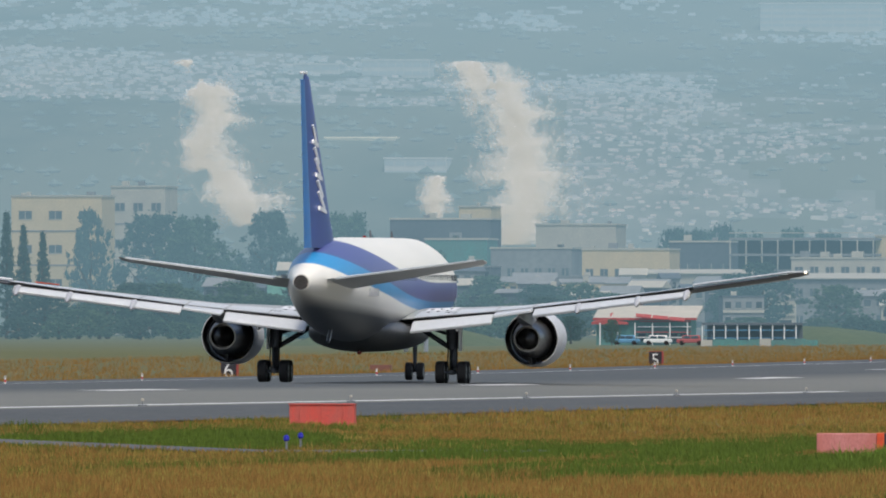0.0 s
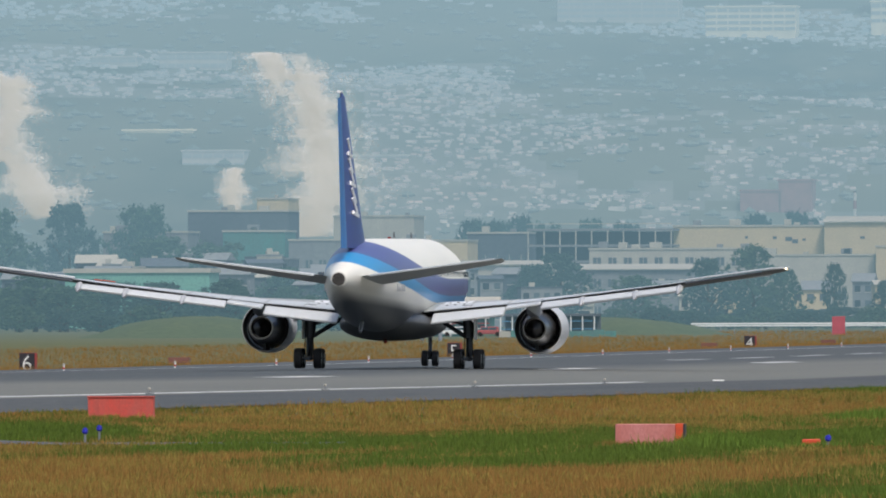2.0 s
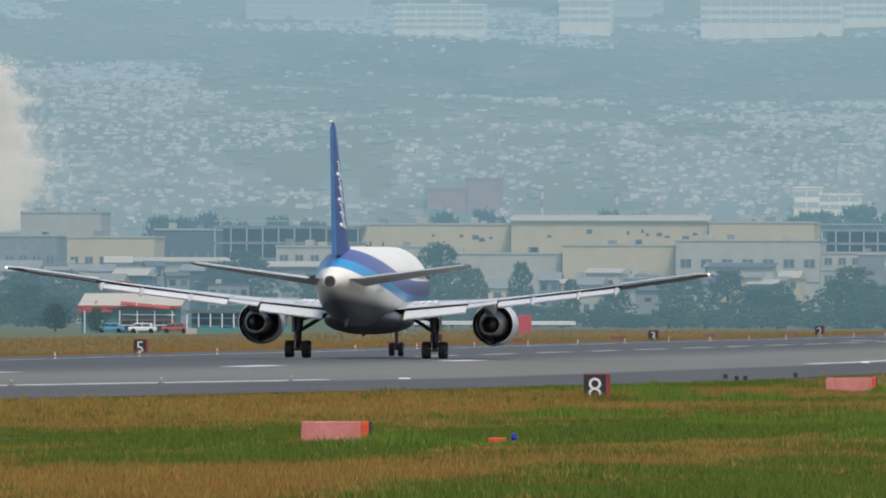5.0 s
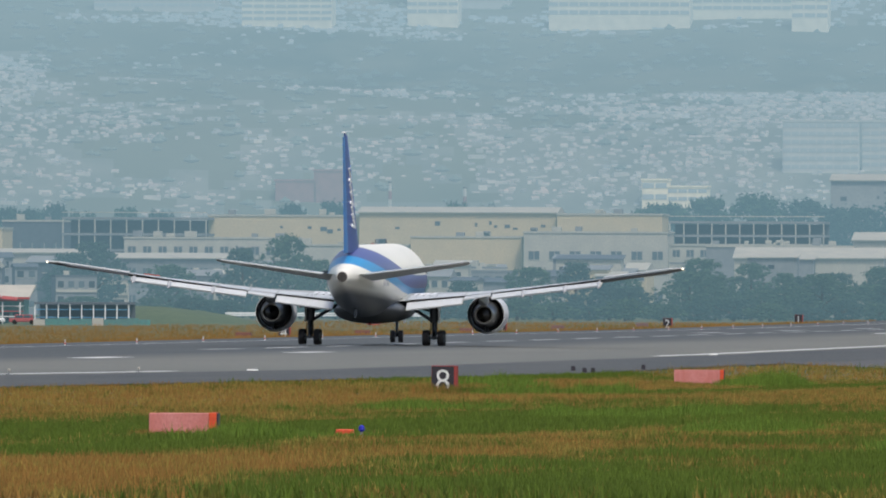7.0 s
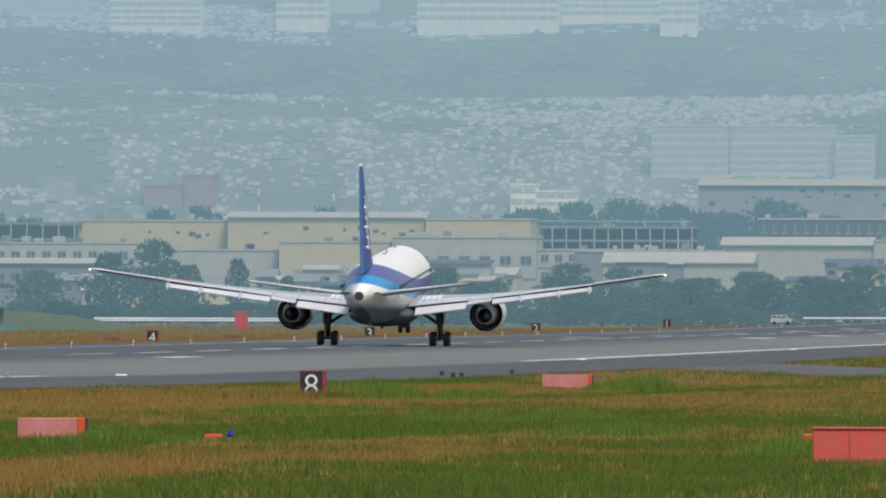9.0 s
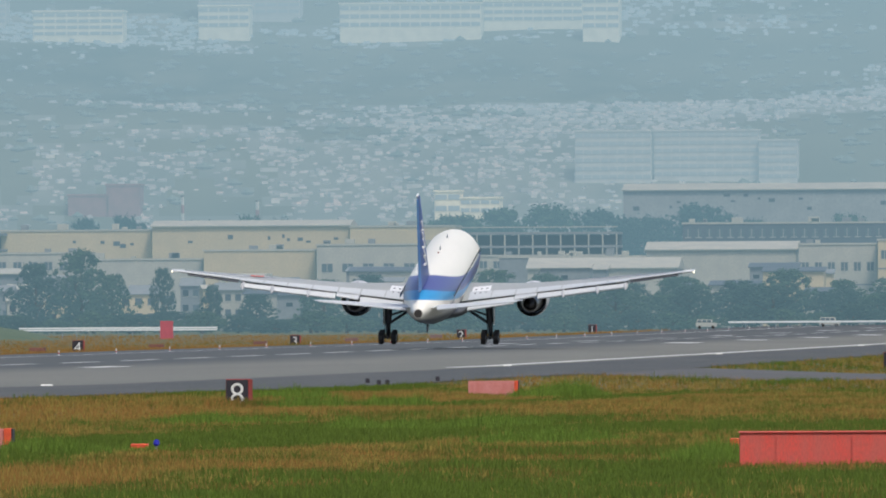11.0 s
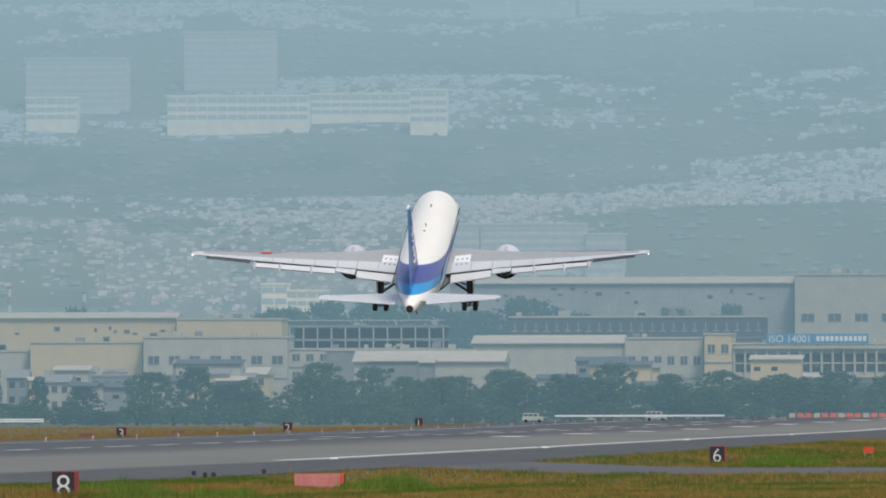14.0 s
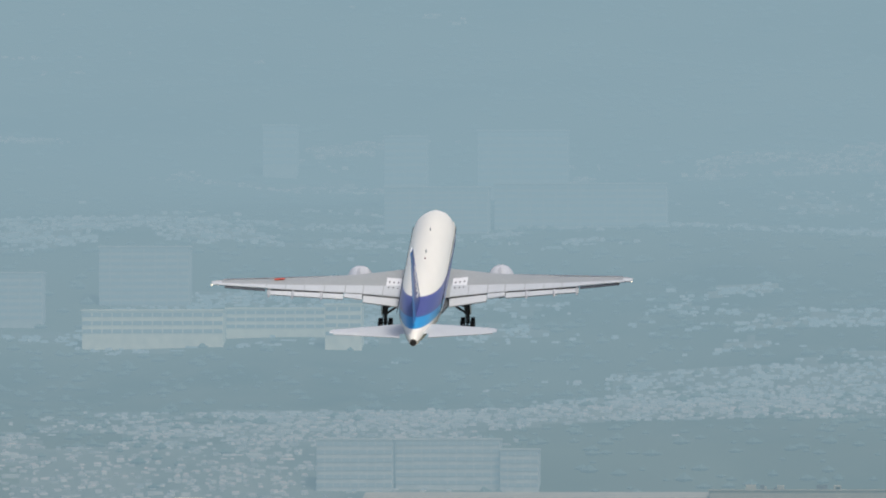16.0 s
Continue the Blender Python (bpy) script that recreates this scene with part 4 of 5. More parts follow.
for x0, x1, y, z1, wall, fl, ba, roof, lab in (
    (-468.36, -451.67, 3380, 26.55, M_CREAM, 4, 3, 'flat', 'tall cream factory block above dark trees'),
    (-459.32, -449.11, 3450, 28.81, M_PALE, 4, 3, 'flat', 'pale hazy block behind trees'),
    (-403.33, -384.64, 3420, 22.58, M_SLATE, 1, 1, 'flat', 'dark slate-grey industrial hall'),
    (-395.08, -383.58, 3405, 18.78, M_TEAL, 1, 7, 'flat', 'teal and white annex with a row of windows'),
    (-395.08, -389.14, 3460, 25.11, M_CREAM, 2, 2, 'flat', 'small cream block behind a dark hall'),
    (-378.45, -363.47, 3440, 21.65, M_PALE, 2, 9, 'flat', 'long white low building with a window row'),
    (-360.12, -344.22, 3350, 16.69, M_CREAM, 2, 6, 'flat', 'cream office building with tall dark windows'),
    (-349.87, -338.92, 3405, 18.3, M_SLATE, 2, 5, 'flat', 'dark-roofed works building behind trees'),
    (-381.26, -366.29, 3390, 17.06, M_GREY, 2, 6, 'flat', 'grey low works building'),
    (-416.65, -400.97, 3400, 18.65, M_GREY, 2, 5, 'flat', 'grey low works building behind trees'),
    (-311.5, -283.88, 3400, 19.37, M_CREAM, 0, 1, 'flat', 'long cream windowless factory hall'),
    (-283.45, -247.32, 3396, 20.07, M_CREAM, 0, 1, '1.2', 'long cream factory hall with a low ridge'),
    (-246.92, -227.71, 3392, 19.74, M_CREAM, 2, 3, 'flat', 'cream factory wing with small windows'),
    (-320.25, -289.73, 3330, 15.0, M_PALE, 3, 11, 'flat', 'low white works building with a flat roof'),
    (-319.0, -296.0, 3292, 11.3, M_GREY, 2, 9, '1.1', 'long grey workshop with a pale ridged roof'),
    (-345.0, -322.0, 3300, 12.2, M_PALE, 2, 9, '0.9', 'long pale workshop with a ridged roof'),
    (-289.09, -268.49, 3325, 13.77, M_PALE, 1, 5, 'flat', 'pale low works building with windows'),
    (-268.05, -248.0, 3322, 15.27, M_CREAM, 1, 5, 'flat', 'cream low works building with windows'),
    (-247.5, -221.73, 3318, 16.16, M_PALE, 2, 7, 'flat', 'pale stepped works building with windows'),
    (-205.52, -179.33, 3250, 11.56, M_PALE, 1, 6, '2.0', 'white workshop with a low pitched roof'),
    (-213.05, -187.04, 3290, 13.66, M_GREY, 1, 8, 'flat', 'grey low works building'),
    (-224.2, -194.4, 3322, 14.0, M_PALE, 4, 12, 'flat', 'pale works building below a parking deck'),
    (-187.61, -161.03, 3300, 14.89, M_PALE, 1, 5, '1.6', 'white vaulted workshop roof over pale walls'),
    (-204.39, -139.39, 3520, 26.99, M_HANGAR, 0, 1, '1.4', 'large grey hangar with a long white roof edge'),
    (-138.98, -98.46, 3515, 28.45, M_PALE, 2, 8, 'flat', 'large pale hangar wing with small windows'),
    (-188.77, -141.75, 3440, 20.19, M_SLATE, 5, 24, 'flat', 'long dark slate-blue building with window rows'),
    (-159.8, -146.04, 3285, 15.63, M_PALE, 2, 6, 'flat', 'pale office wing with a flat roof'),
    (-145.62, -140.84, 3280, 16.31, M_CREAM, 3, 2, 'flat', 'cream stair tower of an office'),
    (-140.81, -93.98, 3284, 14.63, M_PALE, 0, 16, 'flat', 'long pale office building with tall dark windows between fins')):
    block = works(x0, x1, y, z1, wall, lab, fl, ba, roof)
    if "between fins" in lab:
        for k in range(24):
            bx = -23.2 + 1.93 * k
            part("tall_window", boxes((bx + .3, bx + 1.75, -.06, .04, 8.2, 11.4)), M_GLASS, block)
            part("transom", boxes((bx + .3, bx + 1.75, -.12, -.062, 9.6, 9.85)), M_CREAM, block)
            part("fin", bevelled(boxes((bx - .12, bx + .2, -.7, -.005, 7.6, 12.2)), .03), M_PALE, block)
        part("canopy", boxes((-23.3, 23.3, -1.0, -.006, 12.25, 12.6)), M_PALE, block)
        part("ledge", boxes((-23.3, 23.3, -.8, -.006, 7.2, 7.55)), M_CREAM, block)
        for k in range(15):
            part("window", boxes((-22.5 + 3 * k, -20.6 + 3 * k, -.06, .04, 4.3, 6.2)), M_DUSTY_GLASS, block)


def open_frame(x0, x1, y, z1, levels, bays, label):
    ob = new("steel_frame_deck")
    ob.matrix_basis = pose((x0 + x1) / 2, y, 1.6)
    tagged(ob, label, "parking deck")
    w, h = x1 - x0, z1 - 1.6
    for k in range(levels + 1):
        part("deck", boxes((-w / 2, w / 2, 0, 16, h * k / levels - .4 if k else -.1, h * k / levels if k else .1)), M_GREY, ob)
    for k in range(bays + 1):
        x = -w / 2 + .2 + (w - .4) * k / bays
        part("column", boxes((x - .11, x + .11, .05, .3, 0, h - .05)), M_PALE, ob)
    # dark sheet added at the back to stand for shade inside the storeys
    part("rear_wall", boxes((-w / 2 + .1, w / 2 - .1, 15.6, 15.9, 0, h - .5)), M_SLATE, ob, "added dark sheet for the shaded storeys")
    part("guard_rail", boxes((-w / 2, w / 2, -.05, .05, h + .8, h + .95)), M_PALE, ob)
    return ob


open_frame(-336.93, -310.33, 3385, 19.09, 6, 9, "long grey open parking deck")
open_frame(-222.67, -194.67, 3335, 18.45, 7, 11, "pale steel-frame parking deck beside the factory")

def town_house(x, y, w, d, top, wall, roof_m, pitched, label):
    """A small town building: walls, roof, rows of windows, a balcony rail or a roof tank."""
    ob = new("town_building")
    ob.matrix_basis = pose(x, y, 1.6, 0, 0, rng.uniform(-14, 14))
    tagged(ob, label, "building", "small town buildings")
    h = top - 1.6
    part("wall", bevelled(boxes((-w / 2, w / 2, 0, d, -.3, h)), .04), wall, ob)
    if pitched:
        part("roof", loft([[(s_ * (w / 2 + .25), -.35, h), (s_ * (w / 2 + .25), d / 2, h + pitched), (s_ * (w / 2 + .25), d + .35, h), (s_ * (w / 2 + .25), d + .35, h - .14), (s_ * (w / 2 + .25), -.35, h - .14)] for s_ in (-1, 1)]), roof_m, ob, "pitched roof")
    else:
        part("parapet", boxes((-w / 2 - .1, w / 2 + .1, -.1, d + .1, h, h + .3)), roof_m, ob)
        tx = rng.uniform(-w / 3, w / 3)
        part("roof_unit", bevelled(boxes((tx - .5, tx + .5, .6, 1.8, h + .3, h + rng.uniform(.8, 1.6))), .05), M_PALE, ob, "rooftop tank or stair head")
    rows_, cols_ = max(1, int(h / 2.6)), max(1, int(w / 1.7))
    for f in range(rows_):
        zz = h - 1.9 - f * 2.6
        if zz < .3:
            break
        for c_ in range(cols_):
            xx = -w / 2 + w * (c_ + .22) / cols_
            win = part("window", boxes((xx, xx + w / cols_ * .56, -.06, .03, zz, zz + 1.15)), M_DUSTY_GLASS if c_ % 3 else M_GLASS, ob)
            part("sill", boxes((xx - .06, xx + w / cols_ * .56 + .06, -.12, -.02, zz - .12, zz)), M_PALE, win)
        if f % 2 == 0 and not pitched:
            part("balcony_rail", boxes((-w / 2, w / 2, -.28, -.22, zz - .75, zz - .25)), M_PALE, ob)
    return ob


TINTS = ((M_SLATE, "dark slate-grey"), (M_GREY, "grey concrete"), (M_PALE, "pale rendered"), (M_CREAM, "cream rendered"), (M_BRICK, "brown brick"), (M_SLATE, "dark slate-grey"), (M_GREY, "grey concrete"))
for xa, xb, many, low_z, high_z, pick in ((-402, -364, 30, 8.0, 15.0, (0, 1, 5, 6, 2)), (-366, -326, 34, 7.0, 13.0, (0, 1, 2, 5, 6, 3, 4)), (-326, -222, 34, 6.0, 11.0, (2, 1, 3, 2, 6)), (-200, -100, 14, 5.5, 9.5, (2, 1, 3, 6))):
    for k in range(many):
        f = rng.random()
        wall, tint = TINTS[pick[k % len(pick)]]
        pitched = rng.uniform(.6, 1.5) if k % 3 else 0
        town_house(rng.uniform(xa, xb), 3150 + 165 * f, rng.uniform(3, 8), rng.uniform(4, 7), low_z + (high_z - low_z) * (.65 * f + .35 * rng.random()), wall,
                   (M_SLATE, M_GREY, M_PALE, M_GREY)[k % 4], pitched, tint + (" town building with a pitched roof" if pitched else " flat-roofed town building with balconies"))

# small sheds and lean-tos crowded before the halls
for k in range(20):
    sx, sy = rng.uniform(-313.58, -114.34), rng.uniform(3195, 3262)
    sw, sh, sd = rng.uniform(4, 12), rng.uniform(5.5, 10.5), rng.uniform(5, 9)
    ob = new("works_shed")
    ob.matrix_basis = pose(sx, sy, 1.6)
    wall = (M_PALE, M_GREY, M_CREAM, M_GREY, M_PALE)[k % 5]
    tagged(ob, ("pale low works shed among trees", "grey low works shed among trees", "cream low works shed among trees", "grey low works shed among trees")[(0, 1, 2, 3, 0)[k % 5]], "shed", "works sheds")
    part("wall", bevelled(boxes((-sw / 2, sw / 2, 0, sd, -.3, sh)), .05), wall, ob)
    part("roof", loft([[(s * (sw / 2 + .3), -.4, sh), (s * (sw / 2 + .3), -.4, sh + .15), (s * (sw / 2 + .3), sd + .4, sh + rise), (s * (sw / 2 + .3), sd + .4, sh + rise - .15)] for s, rise in ((-1, .9), (1, .9))]), (M_PALE, M_SLATE, M_GREY)[k % 3], ob, "lean-to sheet roof")
    for q in range(int(sw / 3)):
        part("window", boxes((-sw / 2 + .6 + q * 3, -sw / 2 + 1.7 + q * 3, -.05, .03, sh - 1.9, sh - 1.2)), M_GLASS, ob)

def chimney(x, y, top, r):
    ob = new("chimney")
    ob.matrix_basis = pose(x, y, 0)
    tagged(ob, "slim white factory chimney with a red band", "chimney", "factory chimneys")
    part("stack", tube((0, 0, 10), (0, 0, top), r * 1.25, r), M_FAR_BLOCK, ob)
    part("red_band", tube((0, 0, top - 3.2), (0, 0, top - 1.6), r * 1.08), M_FAR_BROWN, ob)
    part("rim", tube((0, 0, top - .05), (0, 0, top + .2), r * 1.15), M_GREY, ob)


chimney(-290.0, 3545, 26.6, .32)
chimney(-275.7, 3545, 25.6, .36)

# blue name board on the long office
board = new("roof_sign")
board.matrix_basis = pose(-125.63, 3278, 14.71)
tagged(board, "long blue roof sign with white lettering", "sign")
part("panel", bevelled(boxes((-9.0, 9.0, -.15, .15, 0, 1.75)), .03), M_SIGNBLUE, board)
for sx in (-8, -4, 0, 4, 8):
    part("support", boxes((sx - .1, sx + .1, .16, .3, -.4, 1.6)), M_STEEL, board)
cu = bpy.data.curves.new("lettering", "FONT")
cu.body, cu.size, cu.extrude = "ISO 14001", 1.75, .03
cu.materials.append(M_WHITE)
lettering = new("lettering", cu)
lettering.parent, lettering.matrix_basis = board, pose(-8.6, -.2, .28, 90, 0, 0)
for k in range(11):
    part("letter_bar", boxes((-.2 + k * .82, .4 + k * .82, -.22, -.16, .45, 1.35)), M_WHITE, board, "white bar of unreadable lettering")


# ---- trees at the far end of the airfield ----
broad_seed = []
LEAVES = 18


def tree_shape(name, width, height, dark, lumps, slim=False):
    ob = new(name)
    broad_seed.append(name)
    trunk = loft([[(r * math.cos(i * math.pi / 4), r * math.sin(i * math.pi / 4), z) for i in range(8)] for z, r in ((-.3, .35), (height * .3, .25), (height * .75, .08))])
    for k in range(5):
        a = k * 1.3
        tube((0, 0, height * (.22 + .07 * k)), (math.cos(a) * width * .3, math.sin(a) * width * .3, height * (.45 + .07 * k)), .12, .04, 6, trunk)
    part("trunk", trunk, M_BARK, ob)
    spots_ = []
    for k in range(lumps):
        t = rng.random()
        h = height * (.16 + .80 * t)
        a = rng.uniform(0, 2 * math.pi)
        fat = (1 - abs(t - .42) * 1.1) if not slim else (1.05 - t)
        fat *= 1 + .55 * noise.noise((math.cos(a) * 1.3 + lumps * .01 + width, math.sin(a) * 1.3, t * 3.2 + len(broad_seed)))
        rr = width * .5 * max(.12, fat) * math.sqrt(rng.random())
        s_ = rng.uniform(.22, .62) * (.8 if slim else 1)
        spots_.append((rr * math.cos(a), rr * math.sin(a), h, s_, s_ * .8))
    vs, fs = [], []
    for x, y, z, r, h in spots_:
        o = len(vs)
        vs += (LUMP_V * rng.uniform(.55, 1.0, (len(LUMP_V), 1)) * (r, r, h) + (x, y, z)).tolist()
        fs += [tuple(o + i for i in f) for f in LUMP_F]
        # loose sprays of leaves round each clump
        way = rng.normal(size=(LEAVES, 3))
        mid = way / np.linalg.norm(way, axis=1, keepdims=True) * (r, r, h) * rng.uniform(.7, 1.45, (LEAVES, 1)) + (x, y, z)
        o = len(vs)
        vs += (mid[:, None, :] + rng.normal(0, .13, (LEAVES, 3, 3))).reshape(-1, 3).tolist()
        fs += [(o + 3 * i, o + 3 * i + 1, o + 3 * i + 2) for i in range(LEAVES)]
    joined("crown", vs, fs, (M_LEAF_DARK if dark else M_LEAF,)).parent = ob
    return ob


broad = [tree_shape("tree", 10, 10, d, 330) for d in (False, True, False, True, True, False)]
slim_tree = tree_shape("conifer", 6, 18, True, 360, True)
shrub = [tree_shape("shrub", 9, 4.2, d, 150) for d in (False, True)]
for ob in broad:
    tagged(ob, "green broadleaved tree beyond the runway end", "tree", "trees along the airfield")
tagged(slim_tree, "dark green tall conifer beside a cream factory", "tree", "tall conifers")
for ob in shrub:
    tagged(ob, "dense green shrub along the airfield fence", "shrub", "shrubs along the fence")
used = set()


def plant(kind, x, y, w, h, turn):
    base = {"broad": (10, 10), "slim": (6, 18), "shrub": (9, 4.2)}[kind]
    src = {"broad": broad[int(turn * 7) % 6], "slim": slim_tree, "shrub": shrub[int(turn * 7) % 2]}[kind]
    m = pose(x, y, land(x, y) - .2, 0, 0, turn * 57) @ Matrix.Diagonal((w / base[0], w / base[0], h / base[1], 1))
    if src.name in used:
        copy_thing(src, m @ Matrix.Diagonal((1 / src.scale.x, 1 / src.scale.y, 1 / src.scale.z, 1)))
    else:
        used.add(src.name)
        src.matrix_basis = m


TREES = (
    ('slim', -417.84, 3010, 5.0, 21.4),
    ('slim', -415.74, 3015, 4.6, 19.3),
    ('slim', -411.61, 3008, 4.4, 18.1),
    ('broad', -452.41, 3370, 9.7, 23.6),
    ('broad', -437.85, 3350, 17.3, 22.7),
    ('broad', -429.34, 3340, 16.2, 22.1),
    ('broad', -410.15, 3000, 13.6, 8.8),
    ('broad', -400.63, 3005, 13.7, 8.3),
    ('broad', -391.09, 3010, 12.8, 9.3),
    ('broad', -378.71, 3000, 13.6, 9.7),
    ('broad', -369.78, 3010, 12.8, 8.8),
    ('broad', -358.41, 3000, 12.7, 8.3),
    ('broad', -348.51, 3010, 11.9, 8.8),
    ('broad', -421.68, 3390, 15.4, 23.2),
    ('broad', -407.52, 3385, 15.4, 23.0),
    ('broad', -394.25, 3300, 20.0, 16.6),
    ('broad', -382.95, 3290, 19.9, 15.6),
    ('broad', -360.68, 3200, 14.5, 10.8),
    ('broad', -345.38, 3150, 14.3, 9.2),
    ('broad', -291.9, 2700, 5.7, 4.3),
    ('broad', -283.4, 2690, 6.1, 4.0),
    ('broad', -277.6, 2622, 2.9, 3.9),
    ('broad', -352.0, 3130, 9.0, 7.5),
    ('broad', -338.0, 3140, 12.0, 9.5),
    ('broad', -331.0, 3120, 10.0, 7.8),
    ('broad', -350.87, 3425, 9.9, 20.3),
    ('broad', -312.64, 3200, 13.6, 13.2),
    ('broad', -318.53, 3210, 10.7, 11.1),
    ('broad', -295.24, 3150, 11.5, 9.2),
    ('broad', -280.93, 3130, 10.4, 12.0),
    ('broad', -274.16, 3140, 11.4, 14.3),
    ('broad', -267.17, 3120, 8.5, 10.1),
    ('broad', -257.87, 3110, 4.9, 11.2),
    ('broad', -248.91, 3100, 4.5, 8.3),
    ('broad', -241.35, 3100, 7.5, 6.7),
    ('broad', -231.49, 3120, 10.4, 9.1),
    ('broad', -224.61, 3130, 10.4, 9.9),
    ('broad', -213.96, 3100, 8.5, 7.6),
    ('broad', -202.99, 3120, 12.3, 10.6),
    ('broad', -195.07, 3130, 10.4, 9.9),
    ('broad', -184.72, 3100, 8.5, 7.6),
    ('broad', -179.64, 3110, 10.4, 8.3),
    ('broad', -171.68, 3120, 12.3, 9.4),
    ('broad', -161.16, 3100, 11.3, 8.1),
    ('broad', -153.67, 3120, 12.3, 9.9),
    ('broad', -143.27, 3100, 10.3, 7.9),
    ('broad', -135.24, 3110, 12.3, 8.3),
    ('broad', -125.39, 3100, 11.3, 7.6),
    ('broad', -116.36, 3110, 11.3, 8.0),
    ('broad', -106.58, 3100, 11.3, 7.4),
    ('broad', -97.49, 3110, 11.3, 7.7),
    ('broad', -235.17, 3500, 20.1, 22.0),
    ('broad', -226.98, 3505, 21.2, 23.1),
    ('broad', -217.07, 3500, 22.3, 23.7),
    ('broad', -207.49, 3500, 21.2, 22.9),
    ('broad', -198.41, 3490, 20.1, 21.5),
    ('broad', -188.07, 3495, 23.3, 23.7),
    ('broad', -177.75, 3480, 11.6, 20.6),
    ('broad', -159.78, 3480, 12.7, 21.2),
    ('broad', -149.21, 3480, 11.6, 21.7),
    ('broad', -266.69, 3480, 9.5, 21.1),
    ('broad', -256.4, 3470, 9.5, 20.4),
    ('broad', -346.45, 3470, 8.4, 21.4),
    ('broad', -347.71, 3430, 9.4, 20.1),
    ('broad', -293.22, 3480, 11.6, 20.4),
    ('broad', -281.54, 3480, 12.7, 20.8),
    ('broad', -352.0, 3490, 11.0, 20.2),
    ('broad', -344.0, 3492, 12.0, 19.8),
    ('broad', -336.0, 3495, 13.0, 20.6),
    ('broad', -329.0, 3490, 11.0, 20.0),
    ('broad', -304.0, 3490, 12.0, 21.6),
    ('broad', -297.0, 3494, 11.0, 21.9),
    ('broad', -273.0, 3490, 9.0, 21.9),
    ('shrub', -280.75, 3035, 9.7, 3.8),
    ('shrub', -275.63, 3044, 9.7, 3.1),
    ('shrub', -270.47, 3053, 9.7, 2.4),
    ('shrub', -265.29, 3062, 9.7, 3.8),
    ('shrub', -257.02, 3035, 9.7, 3.1),
    ('shrub', -251.84, 3044, 9.7, 2.4),
    ('shrub', -246.62, 3053, 9.7, 3.8),
    ('shrub', -241.37, 3062, 9.7, 3.1),
    ('shrub', -233.32, 3035, 9.7, 2.3),
    ('shrub', -228.08, 3044, 9.7, 3.8),
    ('shrub', -222.8, 3053, 9.7, 3.1),
    ('shrub', -217.49, 3062, 9.7, 2.4),
    ('shrub', -209.66, 3035, 9.7, 3.8),
    ('shrub', -204.35, 3044, 9.7, 3.1),
    ('shrub', -199.01, 3053, 9.7, 2.4),
    ('shrub', -193.63, 3062, 9.7, 3.8),
    ('shrub', -186.01, 3035, 9.7, 3.1),
    ('shrub', -180.64, 3044, 9.7, 2.4),
    ('shrub', -175.23, 3053, 9.7, 3.8),
    ('shrub', -169.79, 3062, 9.7, 3.1),
    ('shrub', -162.39, 3035, 9.7, 2.3),
    ('shrub', -156.96, 3044, 9.7, 3.8),
    ('shrub', -151.49, 3053, 9.7, 3.1),
    ('shrub', -145.98, 3062, 9.7, 2.4),
    ('shrub', -138.79, 3035, 9.7, 3.8),
    ('shrub', -133.29, 3044, 9.7, 3.1),
    ('shrub', -127.75, 3053, 9.7, 2.4),
    ('shrub', -122.18, 3062, 9.7, 3.8),
    ('shrub', -115.21, 3035, 9.7, 3.1),
    ('shrub', -109.64, 3044, 9.7, 2.4),
    ('shrub', -104.04, 3053, 9.7, 3.8),
    ('shrub', -98.4, 3062, 9.7, 3.1),
    ('shrub', -91.64, 3035, 9.7, 2.3),
    ('shrub', -86.0, 3044, 9.7, 3.8),
    ('shrub', -414.24, 2950, 9.4, 4.4),
    ('shrub', -408.93, 2959, 9.4, 3.6),
    ('shrub', -403.57, 2968, 9.4, 2.9),
    ('shrub', -398.19, 2977, 9.5, 4.4),
    ('shrub', -388.03, 2950, 9.4, 3.6),
    ('shrub', -382.64, 2959, 9.4, 2.9),
    ('shrub', -377.23, 2968, 9.4, 4.4),
    ('shrub', -371.77, 2977, 9.5, 3.7),
    ('shrub', -361.87, 2950, 9.4, 2.9),
    ('shrub', -356.42, 2959, 9.4, 4.4),
    ('shrub', -350.94, 2968, 9.4, 3.7),
    ('shrub', -345.42, 2977, 9.5, 2.9),
    ('shrub', -335.76, 2950, 9.4, 4.4),
    ('shrub', -330.25, 2959, 9.4, 3.6),
    ('shrub', -324.7, 2968, 9.4, 2.9),
)
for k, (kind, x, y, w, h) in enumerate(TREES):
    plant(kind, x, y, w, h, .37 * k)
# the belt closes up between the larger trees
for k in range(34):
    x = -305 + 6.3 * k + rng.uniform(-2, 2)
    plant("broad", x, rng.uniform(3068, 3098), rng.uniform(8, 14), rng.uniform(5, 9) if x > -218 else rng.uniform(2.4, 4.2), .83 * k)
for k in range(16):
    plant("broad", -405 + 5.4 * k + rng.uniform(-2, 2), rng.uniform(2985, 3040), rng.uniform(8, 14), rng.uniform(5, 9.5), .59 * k)


